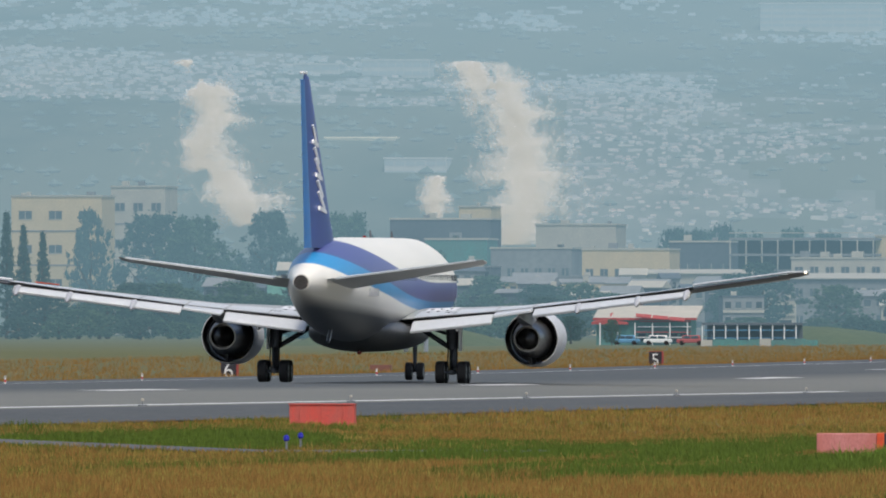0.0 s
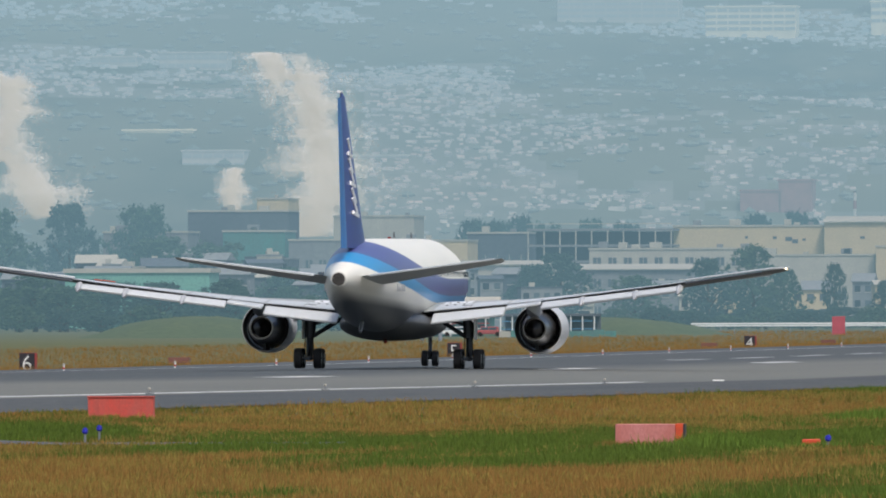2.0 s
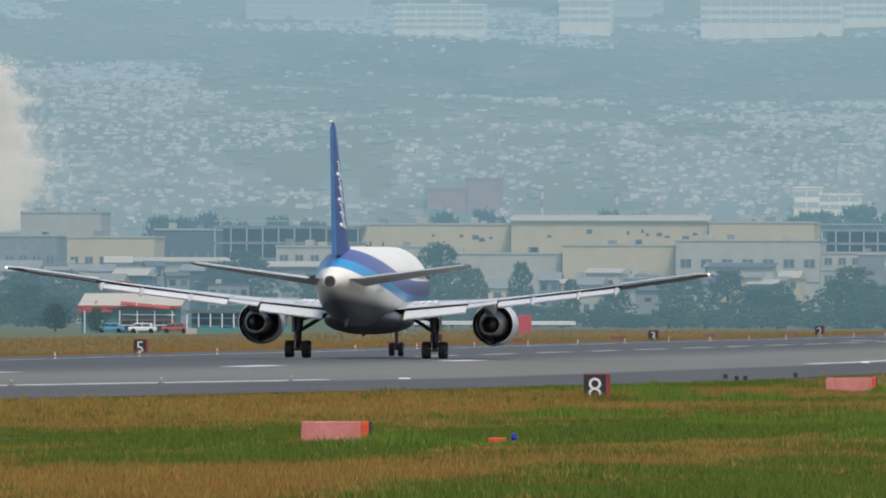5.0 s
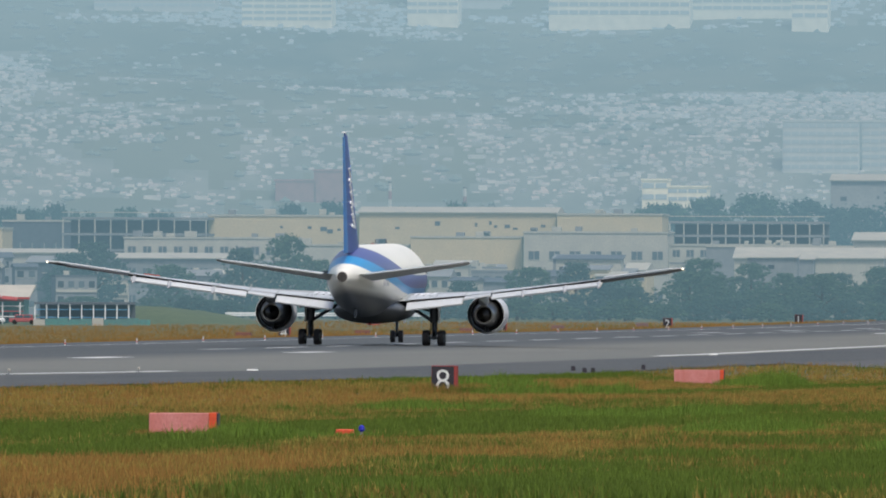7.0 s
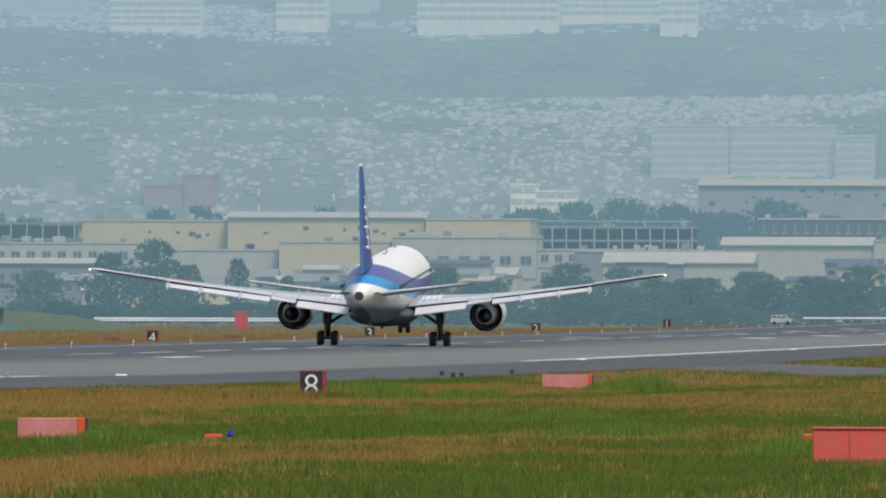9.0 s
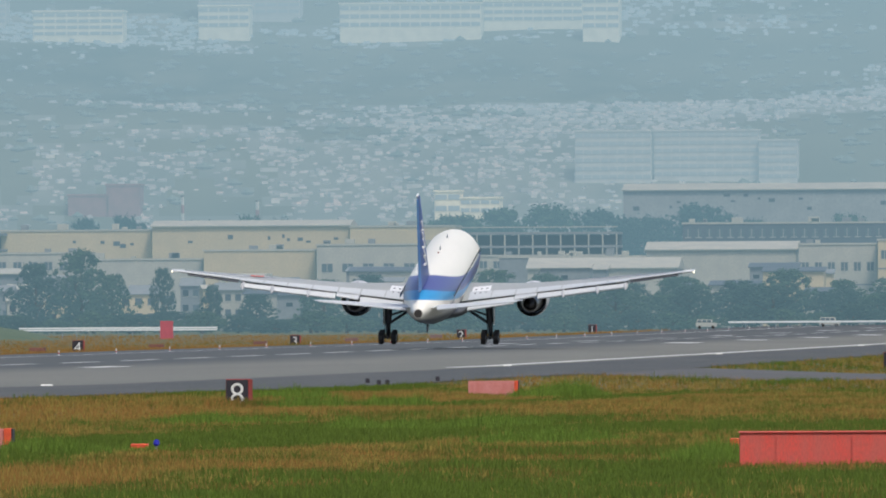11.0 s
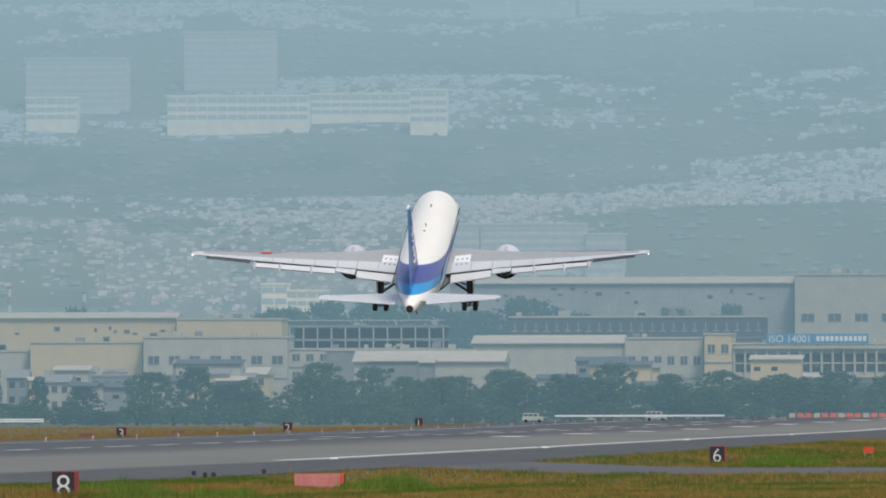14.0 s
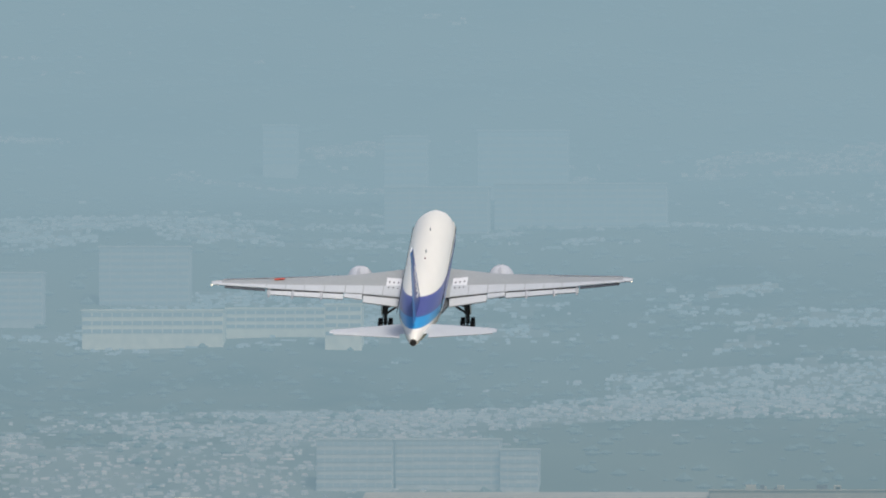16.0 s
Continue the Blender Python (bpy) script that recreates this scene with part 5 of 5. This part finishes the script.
# ---- low things between the runway and the trees ----
def mound(x0, x1, y, h, d):
    bm = bmesh.new()
    n = 24
    g = []
    for j in range(9):
        v_ = j / 8 * 2 - 1
        g.append([bm.verts.new((x0 + (x1 - x0) * i / n, y + v_ * d, land(x0, y) - .3 + h * max(0, math.sin(math.pi * i / n)) ** .7 * (1 - v_ * v_) + .3 * noise.noise((i * .5, j * .6, x0)) * (0 < i < n)) ) for i in range(n + 1)])
    for p_, q_ in zip(g, g[1:]):
        for i in range(n):
            bm.faces.new((p_[i], p_[i + 1], q_[i + 1], q_[i]))
    return tagged(smooth(part("grass_mound", bm, M_MOUND), 180), "low green grass embankment", "embankment", kind="structure")


mound(-272, -236.3, 2660, 3.0, 30)
mound(-320.21, -289.86, 2600, 3.3, 30)


def market_hall(x, y):
    ob = new("pavilion")
    ob.matrix_basis = pose(x, y, land(x, y))
    tagged(ob, "green-walled pavilion with red and white awnings", "pavilion")
    part("wall", boxes((-7, 6.5, 0, 8, -.3, 3.6)), M_TEAL, ob)
    part("roof", loft([[(s * 7.4, -.8, 3.6), (s * 7.4, -.8, 3.8), (s * 7.4, 8.6, 5.6), (s * 7.4, 8.6, 5.3)] for s in (-1, 1)]), M_PALE, ob, "pale pitched sheet roof")
    part("roof_trim", boxes((-7.45, 7.45, -.9, -.81, 3.5, 3.85)), M_ROOF_RED, ob, "red eaves board")
    for k in range(3):
        part("sloping_awning", loft([[(-1.2 + k * 2.4, -1.0, 4.35 - .22 * k), (1.0 + k * 2.4, -1.0, 4.15 - .22 * k), (1.0 + k * 2.4, -1.9, 3.75 - .22 * k), (-1.2 + k * 2.4, -1.9, 3.95 - .22 * k)], [(-1.2 + k * 2.4, -1.0, 4.47 - .22 * k), (1.0 + k * 2.4, -1.0, 4.27 - .22 * k), (1.0 + k * 2.4, -1.9, 3.87 - .22 * k), (-1.2 + k * 2.4, -1.9, 4.07 - .22 * k)]]), M_ROOF_RED, ob, "sloping red awning")
    part("gable_roof", loft([[(-7.6 + k * 2.6, -1.2, 3.2 + .5 * (k == 1)), (-7.6 + k * 2.6, 3, 3.2 + 1.4 * (k == 1)), (-7.6 + k * 2.6, 3, 2.9), (-7.6 + k * 2.6, -1.2, 2.9)] for k in range(3)]), M_ROOF_RED, ob, "red gabled porch roof")
    for k in range(4):
        z = 1.0 + k * .75
        part("awning", boxes((-1.6 + k * .3, 6.6, -1.6 + k * .3, -.2, z, z + .12)), M_ROOF_RED if k % 2 else M_WHITE, ob, "red or white awning")
    for k in range(6):
        part("post", boxes((-6.4 + k * 2.5, -6.25 + k * 2.5, -1.5, -1.35, -.2, 3.1)), M_WHITE, ob)
    for k in range(5):
        part("window", boxes((-1 + k * 1.5, .1 + k * 1.5, -.06, .05, .5, 1.6)), M_GLASS, ob)
    return ob


market_hall(-274.74, 2640)


def fenced_shed(x, y, w):
    ob = new("open_shed")
    ob.matrix_basis = pose(x, y, land(x, y))
    tagged(ob, "dark flat-roofed open shed behind a teal fence", "shed")
    part("roof", boxes((-w / 2, w / 2 - 3, 0, 8, 2.9, 3.25)), M_SLATE, ob, "dark flat roof")
    part("rear_wall", boxes((-w / 2, w / 2 - 3, 7.8, 8, -.3, 2.9)), M_SLATE, ob)
    for k in range(9):
        px = -w / 2 + .1 + k * (w - 3.3) / 8
        part("post", boxes((px - .08, px + .08, .1, .26, -.2, 2.9)), M_WHITE, ob)
    for k in range(10):
        px = -w / 2 + k * w / 10
        part("fence_panel", boxes((px + .03, px + w / 10 - .03, -1.05, -.97, -.2, .8 + .1 * (k % 3))), M_TEAL if k % 5 else M_PALE, ob)
    for z in (1.1, 2.2):
        part("cross_rail", boxes((-w / 2, w / 2 - 3, .3, .36, z - .06, z + .06)), M_SIGNBLUE, ob, "blue cross rail")
    return ob


fenced_shed(-254.42, 2600, 16.5)
hall = new("green_hall")
hall.matrix_basis = pose(-369.34, 3060, 1.6)
tagged(hall, "long mint-green sheet-metal hall with a pale roof edge", "building")
part("wall", bevelled(boxes((-12, 12, 0, 14, -.3, 8.9)), .05), M_MINT, hall)
part("roof", boxes((-12.3, 12.3, -.3, 14.3, 8.9, 9.64)), M_PALE, hall, "pale roof edge")
for k in range(8):
    part("rib", boxes((-11.5 + k * 3.2, -11.3 + k * 3.2, -.12, .02, 0, 7.4)), M_MINT, hall)

rail = new("barrier_rail")
rail.matrix_basis = pose(-235.5, 2760, 0.54)
tagged(rail, "long white barrier rail on short posts", "barrier")
for z in (1.35, 1.05):
    part("beam", bevelled(boxes((-14.8, 14.8, -.05, .05, z - .12, z + .12)), .02), M_WHITE, rail)
for k in range(15):
    part("post", boxes((-14.6 + k * 2.08, -14.5 + k * 2.08, .06, .14, -.3, 1.4)), M_STEEL, rail)

rail = new("barrier_rail")
rail.matrix_basis = pose(-141.75, 2960, 0.84)
tagged(rail, "low white barrier rail before the trees", "barrier")
part("beam", bevelled(boxes((-13.5, 13.5, -.05, .05, 1.2, 1.5)), .02), M_WHITE, rail)
for k in range(12):
    part("post", boxes((-13.2 + k * 2.4, -13.1 + k * 2.4, .06, .14, -.3, 1.4)), M_STEEL, rail)

red_board = new("red_board")
red_board.matrix_basis = pose(-223.3, 2700, land(-223.3, 2700))
tagged(red_board, "red square board on two legs in dry grass", "signboard")
part("panel", bevelled(boxes((-.95, .95, -.05, .05, -0.17, 2.62)), .02), M_CRIMSON, red_board)
for s in (-1, 1):
    part("leg", tube((s * .6, .08, -.1), (s * .6, .08, 1.5), .05), M_STEEL, red_board)


def van(x, y):
    ob = new("van")
    ob.matrix_basis = pose(x, y, land(x, y)) @ Matrix.Scale(.8, 4)
    tagged(ob, "pale van parked along the perimeter road", "van", "parked vans")
    part("body", bevelled(boxes((-2.1, 2.1, -.8, .8, .35, 1.2), (-1.9, 1.2, -.75, .75, 1.2, 1.85)), .08), M_PALE, ob)
    for k in range(3):
        part("window", boxes((-1.7 + k * .95, -.95 + k * .95, -.79, -.74, 1.28, 1.7)), M_GLASS, ob)
    for wx in (-1.35, 1.35):
        part("wheel", tube((wx, -.82, .32), (wx, .82, .32), .32), M_RUBBER, ob)
    return ob


van(-160.35, 2990)
van(-140.31, 2985)

def car(x, y, paint_m, colour):
    ob = new("car")
    ob.matrix_basis = pose(x, y, land(x, y))
    tagged(ob, colour + " car parked before the pavilion", "car", "parked cars")
    part("body", bevelled(boxes((-2.0, 2.0, -.8, .8, .3, .85), (-1.2, 1.3, -.7, .7, .85, 1.38)), .1), paint_m, ob)
    for x0, x1 in ((-1.05, -.05), (.08, 1.1)):
        part("window", boxes((x0, x1, -.74, -.68, .92, 1.28)), M_GLASS, ob)
    for wx in (-1.25, 1.25):
        part("wheel", tube((wx, -.82, .32), (wx, .82, .32), .32), M_RUBBER, ob)
    return ob


car(-276.5, 2630, M_SIGNBLUE, "blue")
car(-271.8, 2629, M_WHITE, "white")
car(-267.3, 2631, M_ROOF_RED, "red")
car(-263.6, 2629, M_STEEL, "silver")

approach = new("red_barrier")
approach.matrix_basis = pose(-108.58, 2950, land(-108.58, 2950))
tagged(approach, "low red and white barrier at the runway end", "barrier")
for k in range(14):
    part("board", boxes((-9 + k * 1.3, -8.0 + k * 1.3, -.05, .05, .3, 1.0)), M_PINK if k % 3 else M_PALE, approach)
for k in range(8):
    part("post", boxes((-8.9 + k * 2.5, -8.8 + k * 2.5, .06, .14, -.2, 1.0)), M_STEEL, approach)
stand = new("red_marker_stand")
stand.matrix_basis = pose(-52.77, 1482.5, land(-52.77, 1482.5))
tagged(stand, "small red marker board on legs beside the runway", "marker")
part("panel", boxes((-.4, .4, -.05, .05, .4, .9)), M_ORANGE, stand)
for s in (-1, 1):
    part("leg", tube((s * .3, 0, -.05), (s * .3, 0, .45), .04), M_STEEL, stand)


# ---- steam over the town ----
def steam(x, y, spine, label):
    """Drifting droplets along a leaning column, thick in the middle and ragged outside: (dx, z, half width)."""
    ob = new("steam_plume")
    ob.matrix_basis = pose(x, y, 0)
    tagged(ob, label, "steam")
    made = []
    for (xa, za, wa), (xb, zb, wb) in zip(spine, spine[1:]):
        spots_ = []
        want = int(900 * (wa + wb) / 2 * (zb - za))
        while len(spots_) < want:
            t, a = rng.uniform(-.12, 1.12), rng.uniform(0, 2 * math.pi)
            w = max(1.0, wa + (wb - wa) * t) * 2.15
            rho = abs(rng.normal(0, .55))
            p = (xa + (xb - xa) * t + rho * w * math.cos(a), rho * w * .7 * math.sin(a), za + (zb - za) * t)
            lump = noise.noise((p[0] * .17 + x, p[1] * .17, p[2] * .17)) + .6 * noise.noise((p[0] * .45, p[1] * .45 + x, p[2] * .45))
            if .66 - rho + 1.3 * lump > .38 * rng.random():
                spots_.append(p)
        c = np.array(spots_)
        vs = (c[:, None, :] + rng.normal(0, .18, (want, 3, 3))).reshape(-1, 3)
        fs = [(o, o + 1, o + 2) for o in range(0, 3 * want, 3)]
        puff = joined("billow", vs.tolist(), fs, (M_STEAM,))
        puff.parent = ob
        puff["kind"] = "stuff"
        made.append(puff)
    return made


plumes = [steam(-387.97, 3480, [(0.5, 19.02, 4.2),
        (3.2, 24.82, 6),
        (3.7, 31.15, 6),
        (2.1, 37.47, 5),
        (0.5, 42.75, 4),
        (-3.2, 48.02, 5.2),
        (-7.4, 52.03, 4.6)], "white steam column rising and leaning over the town"),
          steam(-435.9, 3470, [(1.1, 21.08, 2.6),
        (-1.1, 26.86, 5.5),
        (-7.9, 33.17, 4.6),
        (-9.5, 37.38, 4),
        (-5.8, 42.11, 4),
        (-7.9, 46.84, 3),
        (-10.5, 52.1, 1.8)], "smaller white steam cloud drifting over the works"),
          steam(-401.28, 3475, [(0.0, 23.21, 1.6),
        (-0.5, 26.9, 2.2),
        (0.5, 30.58, 1.6)], "thin wisp of white steam")]

# ---- grass ----
GRASS = {"dry": [], "straw": [], "green": [], "lush": [], "tuft": []}


# greener and drier patches: middle, half lengths, how much greener
PATCHES = ((-68.3, 915, 3.0, 83, 1),
        (-52.0, 842, 2.4, 106, 1),
        (-38.5, 565, 2.9, 67, 0.9),
        (-38.3, 476, 5.5, 51, 0.8),
        (-19.6, 372, 1.7, 42, 1),
        (-43.1, 442, 1.3, 68, 0.5),
        (-23.1, 340, 7.3, 44, 0.35),
        (-22.5, 300, 3.3, 6, 0.6),
        (-77.0, 935, 2.2, 95, 0.6),
        (-34.1, 300, 1.2, 6, 0.9),
        (-47.6, 454, 5.3, 50, 0.4),
        (-38.2, 405, 1.1, 29, 0.7),
        (-33.4, 328, 4.9, 31, -0.6),
        (-62.8, 477, 3.8, 34, 0.9),
        (-39.6, 393, 5.0, 43, 0.6),
        (-45.0, 360, 4.8, 66, -0.6),
        (-54.8, 1183, 2.0, 123, 1),
        (-58.1, 745, 8.7, 144, -0.4))


def sward(count, y0, y1, low, high, blades):
    for _ in range(count):
        y = y0 + (y1 - y0) * rng.random()
        xl, xr = max(-69.0, -.143 * y), -.024 * y
        if xl > xr:
            continue
        x = xl + (xr - xl) * rng.random()
        n1 = noise.noise((x * .05, y * .011, 2.2))
        n2 = noise.noise((x * .25, y * .05, 7.7))
        n3 = noise.noise((x * .9, y * .2, 9.1))
        right = max(0, min(1, (x / y + .105) / .03))
        green = n1 * .7 + n2 * .6 + n3 * .3 + .42 * right + .13
        for px, py, pw, pl, more in PATCHES:
            off = ((x - px) / pw) ** 2 + ((y - py) / pl) ** 2 + .6 * n3
            if off < 1.2:
                green += more * min(1, 2.4 - 2 * off)
        if 455 < y < 565:
            green += .2
        elif y > 600:
            green -= .22
        elif y < 400:
            green -= .1
        kind = "lush" if green + rng.normal(0, .16) > .68 else "green" if green + rng.normal(0, .28) > .16 else "dry"
        if kind in ("dry", "green") and rng.random() < (.30 if kind == "dry" else .06 if y < 430 else .13) + .5 * noise.noise((x * .5, y * .09, 3.3)):
            kind = "straw"
        h = rng.uniform(low, high) * (1.1 if kind in ("dry", "straw") else .85 if kind == "green" else 1.0 + .5 * max(0, n3)) * (1 + .45 * n2)
        if -39.2 < x < -36 and 435 < y < 449.5:
            h *= .45
        if 1150 < y < 1290 or (452 < y < 466 and x / y < -.109):
            continue
        GRASS[kind].append((x, y, land(x, y) - .06, h, blades))


sward(95000, 285, 560, .11, .24, 7)
sward(60000, 560, 1000, .12, .27, 6)
sward(30000, 1000, 1900, .2, .42, 4)
# taller, uncut tufts at the feet of the sign and the marker boxes
for x0, x1, y0, many, tall in ((-61.0, -57.6, 758.8, 420, .34), (-42.2, -39.6, 442.6, 260, .17), (-59.9, -55.5, 903.0, 420, .2), (-19.3, -14.4, 366.4, 420, .17)):
    for _ in range(many):
        x, y = rng.uniform(x0, x1), y0 - abs(rng.normal(0, 1.2))
        GRASS["lush" if x > x0 + (x1 - x0) * .6 and rng.random() < .7 else "green" if rng.random() < .5 else "dry"].append((x, y, land(x, y) - .05, tall * rng.uniform(.6, 1.5), 6))
# rank green tufts that the mower missed
for x0, x1, y0, many, tall in ((-58.6, -52.8, 766, 1000, .40), (-57.6, -53.4, 900, 700, .48), (-40.3, -37.0, 438, 800, .24), (-40.2, -34.8, 548, 1300, .30), (-21.7, -19.7, 392, 420, .27), (-50.0, -45.5, 600, 500, .3), (-66.0, -61.0, 830, 500, .34), (-31.0, -27.0, 470, 700, .22), (-56.0, -50.0, 1330, 500, .6)):
    for _ in range(many):
        x, y = rng.uniform(x0, x1), y0 + rng.normal(0, 5)
        swell = max(0, .55 + noise.noise((x * .9, y * .12, 6.6)) - abs((x - x0) / (x1 - x0) - .5) * .7)
        GRASS["tuft" if rng.random() < .8 else "lush"].append((x, y, land(x, y) - .05, tall * 1.35 * (.35 + swell) * rng.uniform(.7, 1.3), 7))
for _ in range(44000):
    y = rng.uniform(1250, 2900)
    x = -161 - 95 * rng.random() ** 1.5
    GRASS["dry" if noise.noise((x * .06, y * .01, 4.1)) + rng.normal(0, .2) > -.5 else "green"].append((x, y, land(x, y) - .1, rng.uniform(.25, .6), 3))
for kind, mat_, lab in (("dry", M_DRY, "dry orange-brown seeding grass"), ("straw", M_STRAW, "pale straw-yellow seeding grass stalks"), ("green", M_GREEN, "green grass mixed with dry stalks"), ("lush", M_LUSH, "patches of fresh dark green grass"), ("tuft", M_TUFT, "tall bright green tufts of uncut grass")):
    t = np.array(GRASS[kind])
    n = np.repeat(t, t[:, 4].astype(int), axis=0)
    m_ = len(n)
    ang_, lean_, wide = rng.uniform(0, 2 * np.pi, m_), rng.normal(0, .16, (m_, 2)), rng.uniform(.008, .02, m_) * (1.4 if kind != "dry" else 1)
    base = n[:, :3] + np.c_[rng.normal(0, .12, (m_, 2)), np.zeros(m_)]
    h = n[:, 3] * rng.uniform(.6, 1.15, m_)
    side_ = np.c_[np.cos(ang_ * .25 - .4) * wide, np.sin(ang_ * .25 - .4) * wide, np.zeros(m_)]
    tip = base + np.c_[lean_ * h[:, None] * 1.6, h]
    co = np.stack([base - side_, base + side_, tip], 1).reshape(-1, 3)
    me = bpy.data.meshes.new("grass")
    me.vertices.add(len(co))
    me.vertices.foreach_set("co", co.ravel())
    me.loops.add(len(co))
    me.loops.foreach_set("vertex_index", np.arange(len(co)))
    me.polygons.add(m_)
    me.polygons.foreach_set("loop_start", np.arange(0, len(co), 3))
    me.update()
    me.materials.append(mat_)
    tagged(new("grass", me), lab, "grass", kind="stuff")


# seconds, place across, along and above the runway, pitch and lean in degrees
motions_rows = [
    (0, -114.87, 962.5, -0.02, 0.20, 0.45),
    (0.5, -114.93, 990.4, -0.03, 0.20, 0.45),
    (1, -115.05, 1018.6, -0.03, 0.21, 0.45),
    (1.5, -115.11, 1047.0, -0.03, 0.21, 0.45),
    (2, -115.13, 1075.7, -0.03, 0.21, 0.45),
    (2.5, -115.12, 1104.7, -0.03, 0.21, 0.45),
    (3, -115.05, 1134.2, -0.03, 0.21, 0.45),
    (3.5, -114.90, 1164.2, -0.03, 0.22, 0.45),
    (4, -114.76, 1194.7, -0.03, 0.22, 0.45),
    (6.5, -114.94, 1356.3, 0.02, 0.32, 0.45),
    (7, -115.07, 1390.6, 0.05, 0.42, 0.45),
    (7.5, -115.12, 1425.6, 0.07, 0.62, 0.45),
    (8, -115.19, 1461.2, 0.10, 1.22, 0.45),
    (9, -115.13, 1534.6, 0.16, 2.55, 0.41),
    (9.9, -115.04, 1602.8, 0.22, 4.49, 0.38),
    (10.5, -114.97, 1649.4, 0.87, 5.55, 0.36),
    (11, -114.87, 1688.8, 1.45, 6.83, 0.38),
    (11.5, -114.87, 1728.7, 2.16, 7.72, 0.40),
    (12, -114.87, 1769.1, 3.45, 8.70, 0.42),
    (12.5, -114.86, 1809.8, 5.25, 9.60, 0.39),
    (13, -114.84, 1851.0, 7.61, 10.60, 0.36),
    (13.5, -114.84, 1892.4, 10.73, 11.70, 0.30),
    (14, -114.84, 1934.0, 14.32, 12.80, 0.02),
    (14.5, -114.96, 1975.8, 18.82, 13.90, -0.02),
    (15, -114.78, 2017.7, 24.44, 14.80, -0.05),
    (15.5, -114.81, 2059.6, 30.15, 15.60, -0.15),
    (16, -115.00, 2101.4, 37.22, 16.50, -0.35),
]


def motions():
    for billows in plumes:
        for k, puff in enumerate(billows):
            walk(puff, [(0, pose(0, 0, 0)), (8, pose(-.12 * k, 0, .1 * k, 0, .4 * k, 0)), (16, pose(-.3 * k, 0, .22 * k, 0, .9 * k, 0))])
    for gear in legs:
        # the legs hang lower once the wheels leave the ground
        walk(gear, [(t, pose(0, 0, drop)) for t, drop in ((0, 0), (9.8, 0), (10.5, -.55), (11, -.72), (13, -.78), (16, -.78))])
    for side, wing in wings:
        # the wings bend upwards as they take the weight
        root = Matrix.Translation((side * 2.4, 0, 3.3))
        walk(wing, [(t, root @ pose(0, 0, 0, 0, -side * up, 0) @ root.inverted()) for t, up in ((0, -.45), (4, -.45), (6.5, -.33), (7.5, -.1), (8, .1), (10.5, 1.6), (12, 1.75), (16, 1.7))])
    walk(plane, [(t, pose(x, y, z, pitch, lean, 0)) for t, x, y, z, pitch, lean in motions_rows])


motions()
